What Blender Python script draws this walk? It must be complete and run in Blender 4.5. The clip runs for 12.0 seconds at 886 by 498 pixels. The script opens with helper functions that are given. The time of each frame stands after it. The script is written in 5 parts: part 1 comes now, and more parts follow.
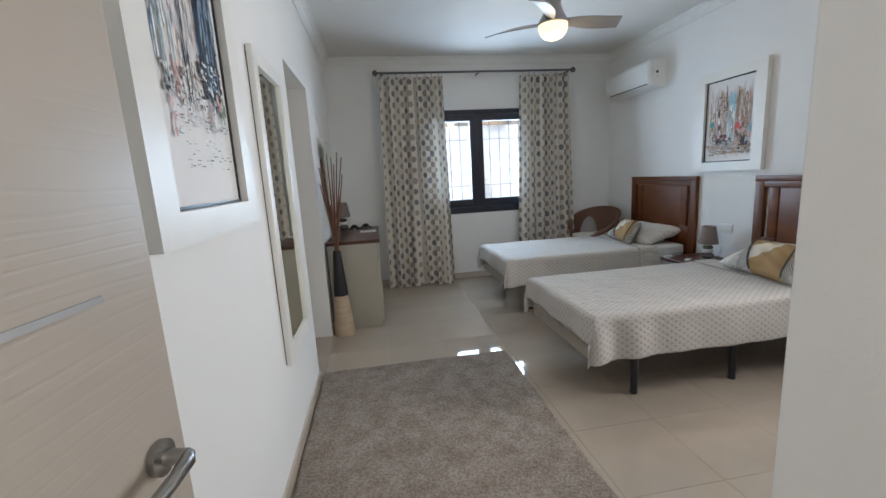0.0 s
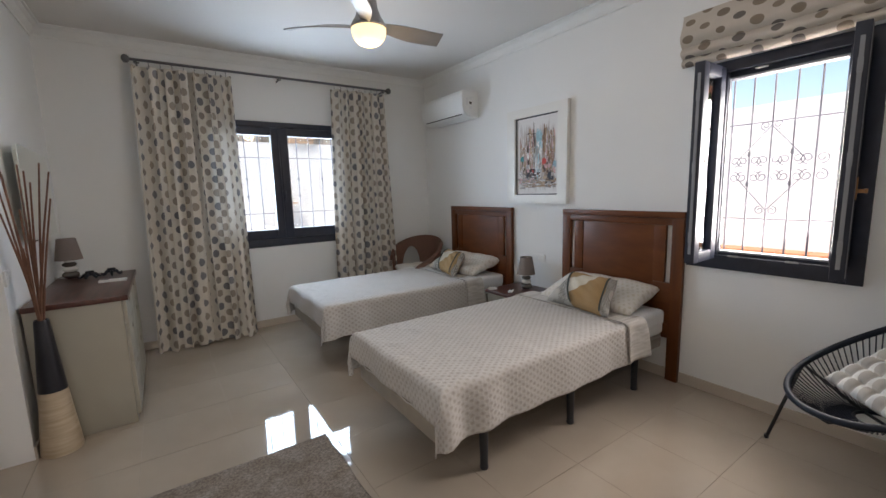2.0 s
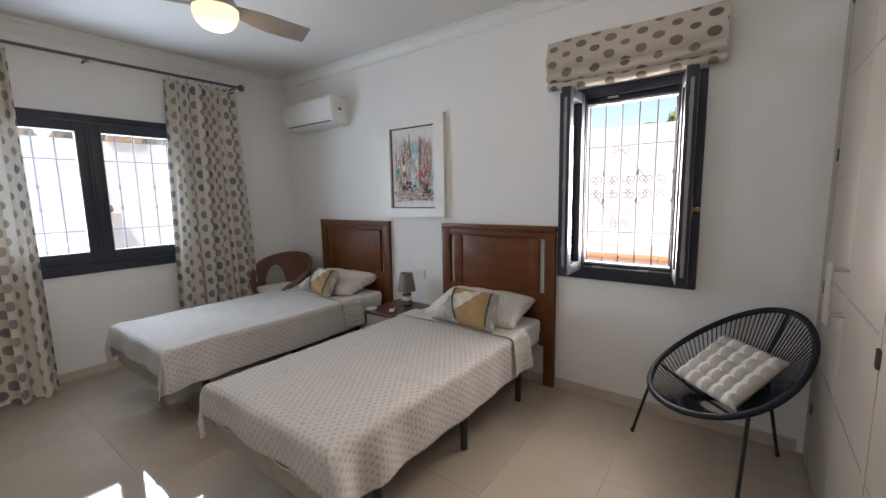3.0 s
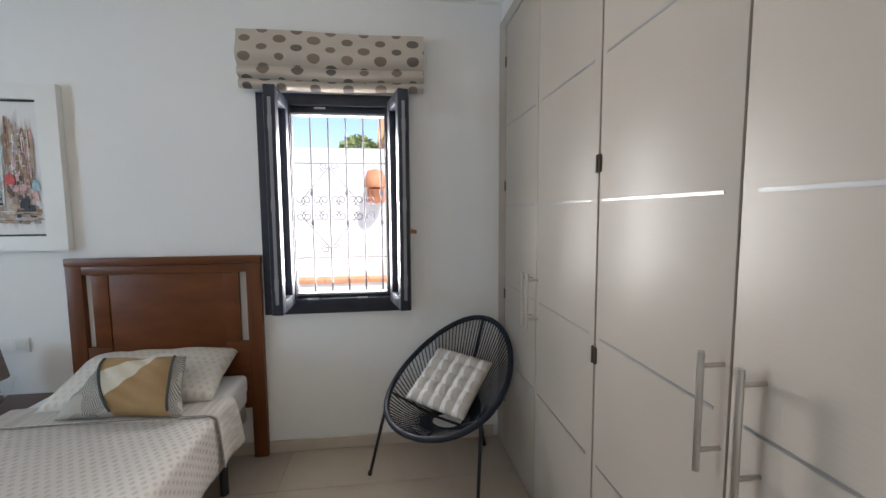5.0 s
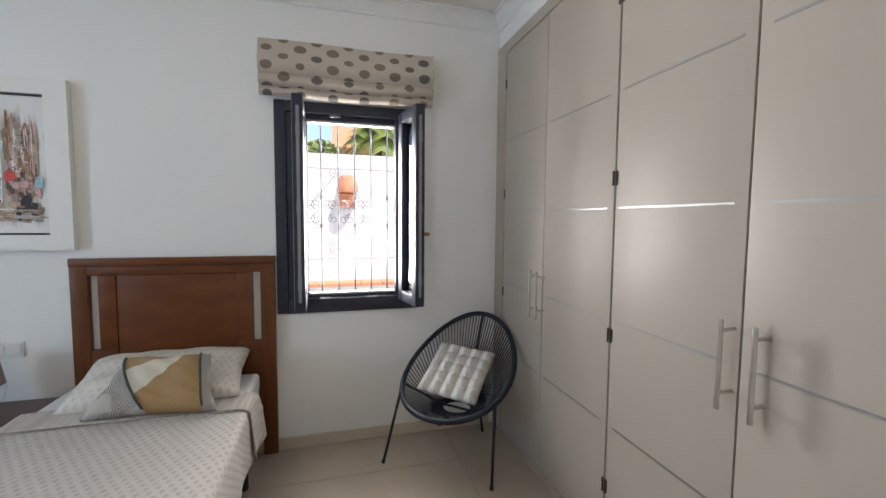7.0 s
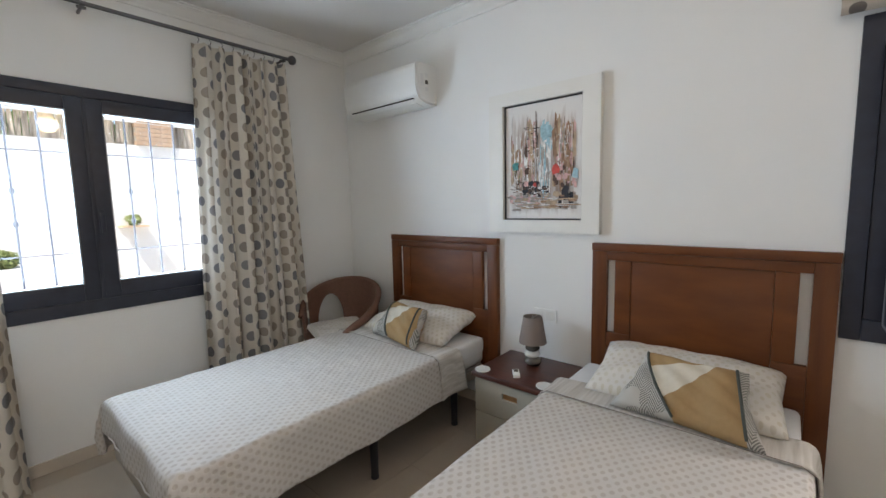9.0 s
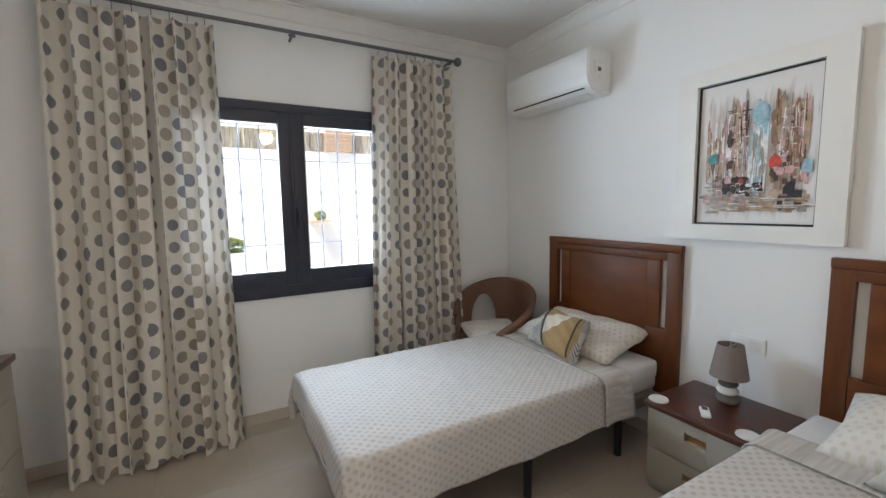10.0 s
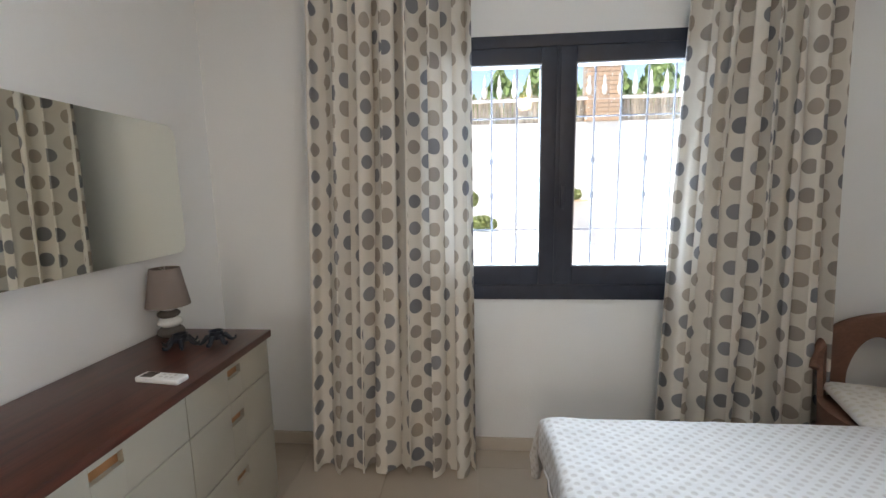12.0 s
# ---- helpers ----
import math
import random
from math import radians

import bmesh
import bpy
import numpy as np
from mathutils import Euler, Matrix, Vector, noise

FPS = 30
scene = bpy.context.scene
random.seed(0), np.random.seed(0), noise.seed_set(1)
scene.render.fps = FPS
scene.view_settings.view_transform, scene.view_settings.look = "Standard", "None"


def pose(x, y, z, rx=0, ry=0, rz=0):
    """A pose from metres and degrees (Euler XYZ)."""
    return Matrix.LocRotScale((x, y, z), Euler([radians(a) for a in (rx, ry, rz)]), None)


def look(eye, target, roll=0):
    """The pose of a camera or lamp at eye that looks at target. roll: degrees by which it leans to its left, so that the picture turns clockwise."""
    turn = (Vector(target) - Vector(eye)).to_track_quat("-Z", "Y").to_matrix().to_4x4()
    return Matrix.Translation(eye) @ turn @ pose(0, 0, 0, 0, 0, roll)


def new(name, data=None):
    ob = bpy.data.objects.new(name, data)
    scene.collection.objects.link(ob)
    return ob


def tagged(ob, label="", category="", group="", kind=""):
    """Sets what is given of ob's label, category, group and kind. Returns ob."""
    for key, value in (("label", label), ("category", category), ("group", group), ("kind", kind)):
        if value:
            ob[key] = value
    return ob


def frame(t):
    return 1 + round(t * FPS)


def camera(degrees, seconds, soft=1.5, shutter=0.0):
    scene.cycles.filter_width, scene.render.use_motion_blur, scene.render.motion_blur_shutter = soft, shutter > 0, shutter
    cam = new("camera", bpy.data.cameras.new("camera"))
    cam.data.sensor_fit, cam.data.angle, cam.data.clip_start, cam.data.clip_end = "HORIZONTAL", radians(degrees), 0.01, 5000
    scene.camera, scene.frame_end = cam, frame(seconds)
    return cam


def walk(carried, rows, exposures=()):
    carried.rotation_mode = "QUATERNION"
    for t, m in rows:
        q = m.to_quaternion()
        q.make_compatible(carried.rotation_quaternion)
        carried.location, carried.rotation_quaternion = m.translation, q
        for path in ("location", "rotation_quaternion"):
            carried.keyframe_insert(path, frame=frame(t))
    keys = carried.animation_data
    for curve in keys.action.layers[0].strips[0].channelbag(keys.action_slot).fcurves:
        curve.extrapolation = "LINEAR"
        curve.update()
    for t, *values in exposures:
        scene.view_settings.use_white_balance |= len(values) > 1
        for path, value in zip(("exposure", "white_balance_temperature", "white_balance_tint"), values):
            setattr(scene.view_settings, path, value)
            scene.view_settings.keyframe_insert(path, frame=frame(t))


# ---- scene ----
cam = camera(94.7, 12.0)
PATH = [
    (0, (0.477, -0.51, 1.317), (0.777, 1.436, 0.965), -3.3),
    (0.5, (0.48, -0.394, 1.345), (1.038, 1.494, 0.994), -2.8),
    (1, (0.546, -0.211, 1.34), (1.25, 1.631, 1.003), -2.5),
    (1.5, (0.642, -0.053, 1.356), (1.519, 1.718, 1.046), -2.1),
    (2, (0.686, 0.082, 1.364), (1.804, 1.715, 1.079), -1.6),
    (2.5, (0.717, 0.237, 1.396), (2.095, 1.662, 1.128), -1.3),
    (3, (0.773, 0.308, 1.408), (2.358, 1.501, 1.147), -1.1),
    (3.2, (0.777, 0.32, 1.398), (2.438, 1.404, 1.143), -1.1),
    (4.8, (1.084, 0.626, 1.406), (3.073, 0.574, 1.209), -0.4),
    (5, (1.114, 0.654, 1.405), (3.09, 0.398, 1.23), -0.4),
    (5.5, (1.051, 0.798, 1.39), (2.911, 0.081, 1.23), -0.7),
    (6, (0.945, 0.907, 1.387), (2.718, -0.005, 1.228), -0.7),
    (6.5, (0.932, 0.981, 1.387), (2.746, 0.151, 1.241), -0.3),
    (6.7, (0.944, 1.006, 1.388), (2.801, 0.275, 1.249), 0.1),
    (8.3, (1.237, 1.373, 1.397), (3.078, 2.12, 1.174), -0.9),
    (8.5, (1.268, 1.415, 1.412), (3.023, 2.346, 1.178), -1.1),
    (9, (1.26, 1.541, 1.401), (2.773, 2.832, 1.188), -1.3),
    (9.5, (1.266, 1.62, 1.405), (2.505, 3.177, 1.202), -1.2),
    (10, (1.276, 1.69, 1.416), (2.247, 3.426, 1.208), -1.0),
    (10.5, (1.238, 1.885, 1.385), (1.955, 3.738, 1.156), -1.0),
    (11, (1.203, 2.105, 1.372), (1.633, 4.046, 1.149), -1.1),
    (11.5, (1.233, 2.28, 1.349), (1.371, 4.26, 1.106), -1.2),
    (12, (1.36, 2.51, 1.387), (1.201, 4.484, 1.102), -1.0),
]
EXPOSURES = [(0.0, 1.10, 6250, 10), (1.0, 0.96, 6550, 11), (2.0, 0.98, 6750, 15), (3.0, 1.0, 6850, 16), (5.0, 1.09, 6450, 11), (6.5, 1.12, 6480, 11), (8.5, 1.27, 6800, 13), (9.5, 1.31, 6900, 13), (10.5, 1.43, 6850, 14), (12.0, 1.54, 6900, 14)]
LEAF_Z, HANDLE_Z = 1.215, 1.012
walk(cam, [(t, look(eye, target, roll)) for t, eye, target, roll in PATH], EXPOSURES)

# ---------- world, sun, daylight at the windows, exposure ----------
W, D, H = 3.53, 4.55, 2.69            # right wall, far wall, ceiling
world = bpy.data.worlds.new("world")
scene.world = world
world.use_nodes = True
wn = world.node_tree
sky = wn.nodes.new("ShaderNodeTexSky")
sky.sky_type, sky.sun_disc = "NISHITA", False
sky.sun_elevation, sky.sun_rotation = radians(59), radians(241)
wn.nodes["Background"].inputs[1].default_value = 0.12
wn.links.new(sky.outputs[0], wn.nodes["Background"].inputs[0])
SUN_DIR = Vector((-0.45, -0.25, 0.857))
sun = new("sun", bpy.data.lights.new("sun", "SUN"))
sun.data.energy, sun.data.angle, sun.data.color = 2.9, radians(0.5), (1.0, 0.96, 0.90)
sun.matrix_world = look(SUN_DIR * 20, (0, 0, 0))


def area(name, eye, target, w, h, watts, colour):
    lamp = new(name, bpy.data.lights.new(name, "AREA"))
    lamp.data.shape, lamp.data.size, lamp.data.size_y = "RECTANGLE", w, h
    lamp.data.energy, lamp.data.color = watts, colour
    lamp.matrix_world = look(eye, target)
    return lamp


area("sky_far_window", (1.75, D + 0.27, 1.45), (1.75, 0, 2.3), 1.42, 1.18, 50, (0.60, 0.79, 1.0))
area("sky_side_window", (W + 0.27, 0.95, 1.45), (0, 1.3, 2.3), 0.62, 1.0, 33, (0.98, 0.95, 0.92))
# unseen fill lamp added behind the doorway to brighten the entrance end
area("hall_fill", (0.55, -2.2, 2.3), (0.5, 0.6, 0.9), 0.6, 0.6, 14, (1.0, 0.94, 0.88))
fan_lamp = new("fan_bulb", bpy.data.lights.new("fan_bulb", "POINT"))
fan_lamp.data.energy, fan_lamp.data.color, fan_lamp.data.shadow_soft_size = 3, (1.0, 0.80, 0.55), 0.07
fan_lamp.location = (1.84, 2.5, 2.20)


# ---------- materials ----------
def mat(name, colour, rough=0.6, metal=0.0, vary=0.0, scale=8.0, bump=0.0, bscale=60.0, stretch=(1, 1, 1), colour2=None, spec=0.5, rvary=0.0, detail=4.0, coat=0.0):
    m = bpy.data.materials.new(name)
    m.use_nodes = True
    nt = m.node_tree
    b = nt.nodes["Principled BSDF"]
    b.inputs["Base Color"].default_value = (*colour, 1)
    b.inputs["Roughness"].default_value = rough
    b.inputs["Metallic"].default_value = metal
    b.inputs["Specular IOR Level"].default_value = spec
    b.inputs["Coat Weight"].default_value = coat
    b.inputs["Coat Roughness"].default_value = 0.15
    tc = nt.nodes.new("ShaderNodeTexCoord")
    mp = nt.nodes.new("ShaderNodeMapping")
    mp.inputs["Scale"].default_value = stretch
    nt.links.new(tc.outputs["Object"], mp.inputs[0])
    if vary or colour2:
        n = nt.nodes.new("ShaderNodeTexNoise")
        n.inputs["Scale"].default_value, n.inputs["Detail"].default_value = scale, detail
        nt.links.new(mp.outputs[0], n.inputs["Vector"])
        r = nt.nodes.new("ShaderNodeValToRGB")
        a = colour2 or tuple(c * (1 - vary) for c in colour)
        c = colour if colour2 else tuple(min(1, c * (1 + vary)) for c in colour)
        r.color_ramp.elements[0].position, r.color_ramp.elements[1].position = 0.32, 0.68
        r.color_ramp.elements[0].color, r.color_ramp.elements[1].color = (*a, 1), (*c, 1)
        nt.links.new(n.outputs[0], r.inputs[0])
        nt.links.new(r.outputs[0], b.inputs["Base Color"])
    if rvary:
        n3 = nt.nodes.new("ShaderNodeTexNoise")
        n3.inputs["Scale"].default_value = 3.5
        nt.links.new(tc.outputs["Object"], n3.inputs["Vector"])
        mr = nt.nodes.new("ShaderNodeMapRange")
        mr.inputs["To Min"].default_value, mr.inputs["To Max"].default_value = rough, rough + rvary
        nt.links.new(n3.outputs[0], mr.inputs[0])
        nt.links.new(mr.outputs[0], b.inputs["Roughness"])
    if bump:
        n2 = nt.nodes.new("ShaderNodeTexNoise")
        n2.inputs["Scale"].default_value, n2.inputs["Detail"].default_value = bscale, 5
        nt.links.new(mp.outputs[0], n2.inputs["Vector"])
        bp = nt.nodes.new("ShaderNodeBump")
        bp.inputs["Strength"].default_value, bp.inputs["Distance"].default_value = bump, 0.01
        nt.links.new(n2.outputs[0], bp.inputs["Height"])
        nt.links.new(bp.outputs[0], b.inputs["Normal"])
    return m


def math_node(nt, op, a, b=None, c=None):
    n = nt.nodes.new("ShaderNodeMath")
    n.operation = op
    for i, v in enumerate((a, b, c)):
        if v is None:
            continue
        if isinstance(v, (int, float)):
            n.inputs[i].default_value = v
        else:
            nt.links.new(v, n.inputs[i])
    return n.outputs[0]


def dotted(name, cloth, dots, cw, ch, r, rv=0.25, aspect=1.0, rough=0.9, weave=0.15, translucent=0.0, puff=0.0):
    """Cloth printed with rows of round dots, laid out in metres on the UV map; dots: colours to pick from, cell by cell."""
    m = mat(name, cloth, rough, bump=0, spec=0.2)
    nt = m.node_tree
    b = nt.nodes["Principled BSDF"]
    uv = nt.nodes.new("ShaderNodeUVMap")
    sx = nt.nodes.new("ShaderNodeSeparateXYZ")
    nt.links.new(uv.outputs[0], sx.inputs[0])
    u = math_node(nt, "DIVIDE", sx.outputs[0], cw)
    col = math_node(nt, "FLOOR", u)
    odd = math_node(nt, "MODULO", math_node(nt, "ABSOLUTE", col), 2.0)
    v = math_node(nt, "ADD", math_node(nt, "DIVIDE", sx.outputs[1], ch), math_node(nt, "MULTIPLY", odd, 0.5))
    row = math_node(nt, "FLOOR", v)
    fu = math_node(nt, "MULTIPLY", math_node(nt, "SUBTRACT", math_node(nt, "SUBTRACT", u, col), 0.5), cw)
    fv = math_node(nt, "MULTIPLY", math_node(nt, "SUBTRACT", math_node(nt, "SUBTRACT", v, row), 0.5), ch * aspect)
    dist = math_node(nt, "SQRT", math_node(nt, "ADD", math_node(nt, "MULTIPLY", fu, fu), math_node(nt, "MULTIPLY", fv, fv)))
    cell = nt.nodes.new("ShaderNodeCombineXYZ")
    nt.links.new(col, cell.inputs[0])
    nt.links.new(row, cell.inputs[1])
    wh = nt.nodes.new("ShaderNodeTexWhiteNoise")
    nt.links.new(cell.outputs[0], wh.inputs["Vector"])
    rad = math_node(nt, "MULTIPLY_ADD", wh.outputs["Value"], -rv * r, r)
    edge = nt.nodes.new("ShaderNodeMapRange")
    edge.inputs["From Min"].default_value, edge.inputs["From Max"].default_value = -0.0012, 0.0012
    nt.links.new(math_node(nt, "SUBTRACT", rad, dist), edge.inputs[0])
    ramp = nt.nodes.new("ShaderNodeValToRGB")
    ramp.color_ramp.interpolation = "CONSTANT"
    els = ramp.color_ramp.elements
    while len(els) < len(dots):
        els.new(0.5)
    for i, c in enumerate(dots):
        els[i].position = i / len(dots)
        els[i].color = (*c, 1)
    wh2 = nt.nodes.new("ShaderNodeTexWhiteNoise")
    sh = nt.nodes.new("ShaderNodeVectorMath")
    sh.inputs[1].default_value = (7.3, 3.1, 0)
    nt.links.new(cell.outputs[0], sh.inputs[0])
    nt.links.new(sh.outputs[0], wh2.inputs["Vector"])
    nt.links.new(wh2.outputs["Value"], ramp.inputs[0])
    n = nt.nodes.new("ShaderNodeTexNoise")
    n.inputs["Scale"].default_value = 14
    nt.links.new(uv.outputs[0], n.inputs["Vector"])
    base = nt.nodes.new("ShaderNodeMix")
    base.data_type = "RGBA"
    base.inputs[6].default_value = (*[c * 0.93 for c in cloth], 1)
    base.inputs[7].default_value = (*[min(1, c * 1.06) for c in cloth], 1)
    nt.links.new(n.outputs[0], base.inputs[0])
    mix = nt.nodes.new("ShaderNodeMix")
    mix.data_type = "RGBA"
    nt.links.new(edge.outputs[0], mix.inputs[0])
    nt.links.new(base.outputs[2], mix.inputs[6])
    nt.links.new(ramp.outputs[0], mix.inputs[7])
    nt.links.new(mix.outputs[2], b.inputs["Base Color"])
    wv = nt.nodes.new("ShaderNodeTexNoise")
    wv.inputs["Scale"].default_value, wv.inputs["Detail"].default_value = 500, 2
    nt.links.new(uv.outputs[0], wv.inputs["Vector"])
    bp = nt.nodes.new("ShaderNodeBump")
    bp.inputs["Strength"].default_value, bp.inputs["Distance"].default_value = weave, 0.002
    nt.links.new(wv.outputs[0], bp.inputs["Height"])
    nt.links.new(bp.outputs[0], b.inputs["Normal"])
    if puff:
        quilt = nt.nodes.new("ShaderNodeBump")
        quilt.inputs["Strength"].default_value, quilt.inputs["Distance"].default_value = puff, 0.004
        nt.links.new(math_node(nt, "SMOOTH_MIN", math_node(nt, "DIVIDE", dist, r * 1.4), 1.0, 0.3), quilt.inputs["Height"])
        nt.links.new(bp.outputs[0], quilt.inputs["Normal"])
        nt.links.new(quilt.outputs[0], b.inputs["Normal"])
    if translucent:
        tr = nt.nodes.new("ShaderNodeBsdfTranslucent")
        nt.links.new(mix.outputs[2], tr.inputs[0])
        ms = nt.nodes.new("ShaderNodeMixShader")
        ms.inputs[0].default_value = translucent
        nt.links.new(b.outputs[0], ms.inputs[1])
        nt.links.new(tr.outputs[0], ms.inputs[2])
        nt.links.new(ms.outputs[0], nt.nodes["Material Output"].inputs[0])
    return m


def wood(name, a, b, rough=0.35, stretch=(14, 1.2, 14), bump=0.05, coat=0.0):
    m = mat(name, b, rough, colour2=a, scale=3.0, stretch=stretch, bump=bump, bscale=14, detail=8, rvary=0.1, coat=coat)
    return m


def glow(name, colour, strength):
    m = bpy.data.materials.new(name)
    m.use_nodes = True
    b = m.node_tree.nodes["Principled BSDF"]
    b.inputs["Base Color"].default_value = (*colour, 1)
    b.inputs["Emission Color"].default_value = (*colour, 1)
    b.inputs["Emission Strength"].default_value = strength
    return m


WALL = mat("white_wall_paint", (0.82, 0.82, 0.805), 0.75, vary=0.015, scale=1.6, bump=0.10, bscale=130, spec=0.3)
CEIL = mat("ceiling_paint", (0.73, 0.71, 0.68), 0.8, vary=0.015, scale=1.5, bump=0.08, bscale=110, spec=0.3)
PLASTER = mat("cornice_plaster", (0.80, 0.80, 0.78), 0.7, vary=0.02, bump=0.05)
TILE = mat("polished_cream_tile", (0.445, 0.375, 0.305), 0.035, vary=0.07, scale=2.2, spec=0.85, rvary=0.03, detail=7, coat=0.5)
TILE.node_tree.nodes["Principled BSDF"].inputs["Coat Roughness"].default_value = 0.025
GROUT = mat("tile_grout", (0.42, 0.36, 0.30), 0.8)
SKIRT = mat("cream_skirting_tile", (0.56, 0.49, 0.41), 0.25, vary=0.05, scale=5)
TAUPE = mat("taupe_lacquered_wood", (0.42, 0.37, 0.31), 0.43, vary=0.018, scale=3.0, stretch=(1.5, 1.5, 9), bump=0.03, bscale=6, spec=0.45, rvary=0.08)
GAP = mat("dark_gap", (0.03, 0.028, 0.025), 0.9)
CHROME = mat("polished_steel_inlay", (0.40, 0.40, 0.40), 0.42, 1.0)
DARK_STEEL = mat("dark_brushed_steel", (0.34, 0.33, 0.32), 0.26, 1.0, bump=0.03, bscale=90)
STEEL = mat("brushed_steel", (0.60, 0.57, 0.53), 0.28, 1.0, bump=0.03, bscale=90)
ALU = mat("dark_aluminium_frame", (0.018, 0.022, 0.038), 0.42, vary=0.15, scale=20, bump=0.02)
GASKET = mat("pale_rubber_gasket", (0.27, 0.28, 0.30), 0.5)
# grille iron coloured paler than itself, to hold the window glare over the bars
IRON = mat("glare_lifted_iron", (0.15, 0.145, 0.165), 0.6, spec=0.3)
WHITE = mat("white_satin_frame", (0.80, 0.79, 0.75), 0.38, vary=0.02, scale=6, bump=0.04, bscale=40)
PLASTIC = mat("white_plastic", (0.80, 0.80, 0.78), 0.3, vary=0.01)
CHERRY = wood("dark_cherry_wood", (0.098, 0.029, 0.008), (0.155, 0.047, 0.012), 0.34, (1.2, 8, 0.8), bump=0.02, coat=0.1)
CHERRY_RAIL = wood("cherry_rail_wood", (0.098, 0.029, 0.008), (0.155, 0.047, 0.012), 0.34, (7, 0.7, 9), bump=0.02, coat=0.1)
TURN = mat("cream_ribbed_cotton", (0.66, 0.63, 0.59), 0.9, colour2=(0.50, 0.465, 0.42), scale=1.0, bump=0.3, bscale=120, spec=0.15, stretch=(4, 62, 62), detail=2)
SEAM = mat("taupe_seam_thread", (0.24, 0.21, 0.18), 0.9)
CHERRY_PANEL = wood("cherry_panel_wood", (0.110, 0.032, 0.008), (0.172, 0.052, 0.013), 0.36, (1.2, 1.0, 4), bump=0.02, coat=0.1)
for cherry in (CHERRY, CHERRY_RAIL, CHERRY_PANEL):
    cherry.node_tree.nodes["Principled BSDF"].inputs["Specular IOR Level"].default_value = 0.32
BROWN_TOP = wood("dark_brown_wood_top", (0.050, 0.016, 0.011), (0.10, 0.029, 0.018), 0.28, (14, 1.3, 14), coat=0.15)
GREIGE = mat("grey_beige_lacquer", (0.36, 0.335, 0.275), 0.35, vary=0.03, scale=4, bump=0.02)
COPPER = mat("copper_coloured_recess", (0.34, 0.17, 0.07), 0.40, 0.4, vary=0.12, scale=20)
BLACKM = mat("black_painted_metal", (0.015, 0.016, 0.020), 0.35)
SLAT = mat("grey_brown_bed_base", (0.33, 0.29, 0.24), 0.5, vary=0.08, scale=9)
SHEET = mat("white_cotton_sheet", (0.74, 0.74, 0.74), 0.9, vary=0.02, scale=9, bump=0.12, bscale=35, spec=0.15)
MATTRESS = mat("white_mattress_ticking", (0.70, 0.70, 0.68), 0.85, vary=0.03, bump=0.1, bscale=50, spec=0.2)
COVER = dotted("cream_dotted_coverlet", (0.595, 0.565, 0.535), [(0.495, 0.455, 0.41), (0.51, 0.47, 0.425), (0.48, 0.44, 0.395)], 0.025, 0.036, 0.0105, 0.12, 1.25, weave=0.5, puff=0.4)
PILLOW = dotted("pale_leaf_print_cotton", (0.71, 0.68, 0.63), [(0.63, 0.585, 0.49), (0.61, 0.565, 0.50), (0.645, 0.61, 0.53)], 0.030, 0.036, 0.012, 0.3, 1.2)
TAN = mat("tan_cushion_cloth", (0.37, 0.235, 0.115), 0.9, vary=0.06, scale=25, bump=0.2, bscale=300, spec=0.15)
CREAM = mat("cream_cushion_cloth", (0.66, 0.61, 0.51), 0.9, vary=0.04, scale=25, bump=0.2, bscale=300, spec=0.15)
PIPING = mat("dark_green_grey_piping", (0.06, 0.07, 0.06), 0.8)
STRIPE = mat("grey_woven_print", (0.47, 0.45, 0.41), 0.9, colour2=(0.31, 0.30, 0.275), scale=34, bump=0.2, bscale=200, spec=0.15, stretch=(1, 1, 3))
CURTAIN = dotted("cream_curtain_with_round_dots", (0.68, 0.635, 0.565), [(0.36, 0.31, 0.26), (0.20, 0.20, 0.21), (0.37, 0.32, 0.265), (0.24, 0.235, 0.24), (0.30, 0.265, 0.235)], 0.095, 0.126, 0.0365, 0.14, 1.0, translucent=0.04)
BLIND = dotted("beige_blind_with_round_dots", (0.55, 0.49, 0.42), [(0.22, 0.175, 0.135), (0.16, 0.14, 0.125), (0.25, 0.20, 0.15)], 0.088, 0.112, 0.036, 0.35, 1.3, translucent=0.05)
PEWTER = mat("pewter_grey_metal", (0.14, 0.14, 0.15), 0.38, 0.6)
SHADE = mat("taupe_lampshade_cloth", (0.24, 0.195, 0.175), 0.9, vary=0.04, bump=0.2, bscale=300)
CERAMIC_W = mat("white_glazed_ceramic", (0.78, 0.77, 0.74), 0.18)
CERAMIC_G = mat("grey_glazed_ceramic", (0.13, 0.115, 0.10), 0.25, vary=0.15, scale=14)
BLUE_POT = mat("dark_blue_glaze", (0.006, 0.010, 0.018), 0.42, vary=0.2, scale=30)
REED = mat("reddish_brown_reed", (0.16, 0.075, 0.045), 0.7, vary=0.25, scale=14)
VASE_B = mat("black_satin_vase", (0.012, 0.012, 0.018), 0.35)
VASE_W = wood("pale_ribbed_wood", (0.42, 0.33, 0.22), (0.55, 0.45, 0.33), 0.55, (2, 2, 22), 0.25)
CORD = mat("dark_plastic_cord", (0.010, 0.014, 0.024), 0.5, spec=0.3)
RATTAN = mat("brown_woven_rattan", (0.18, 0.088, 0.058), 0.6, vary=0.13, scale=40, bump=0.5, bscale=160, stretch=(1, 1, 3))
MIRROR = mat("mirror_glass", (0.88, 0.90, 0.84), 0.01, 1.0)
SILVER = mat("silver_fan_blade", (0.34, 0.33, 0.325), 0.35, 0.5, vary=0.05)
GLOBE = glow("lit_opal_glass", (1.0, 0.78, 0.42), 0.75)
HINGE = mat("bronzed_hinge_metal", (0.12, 0.10, 0.08), 0.4, 0.8)
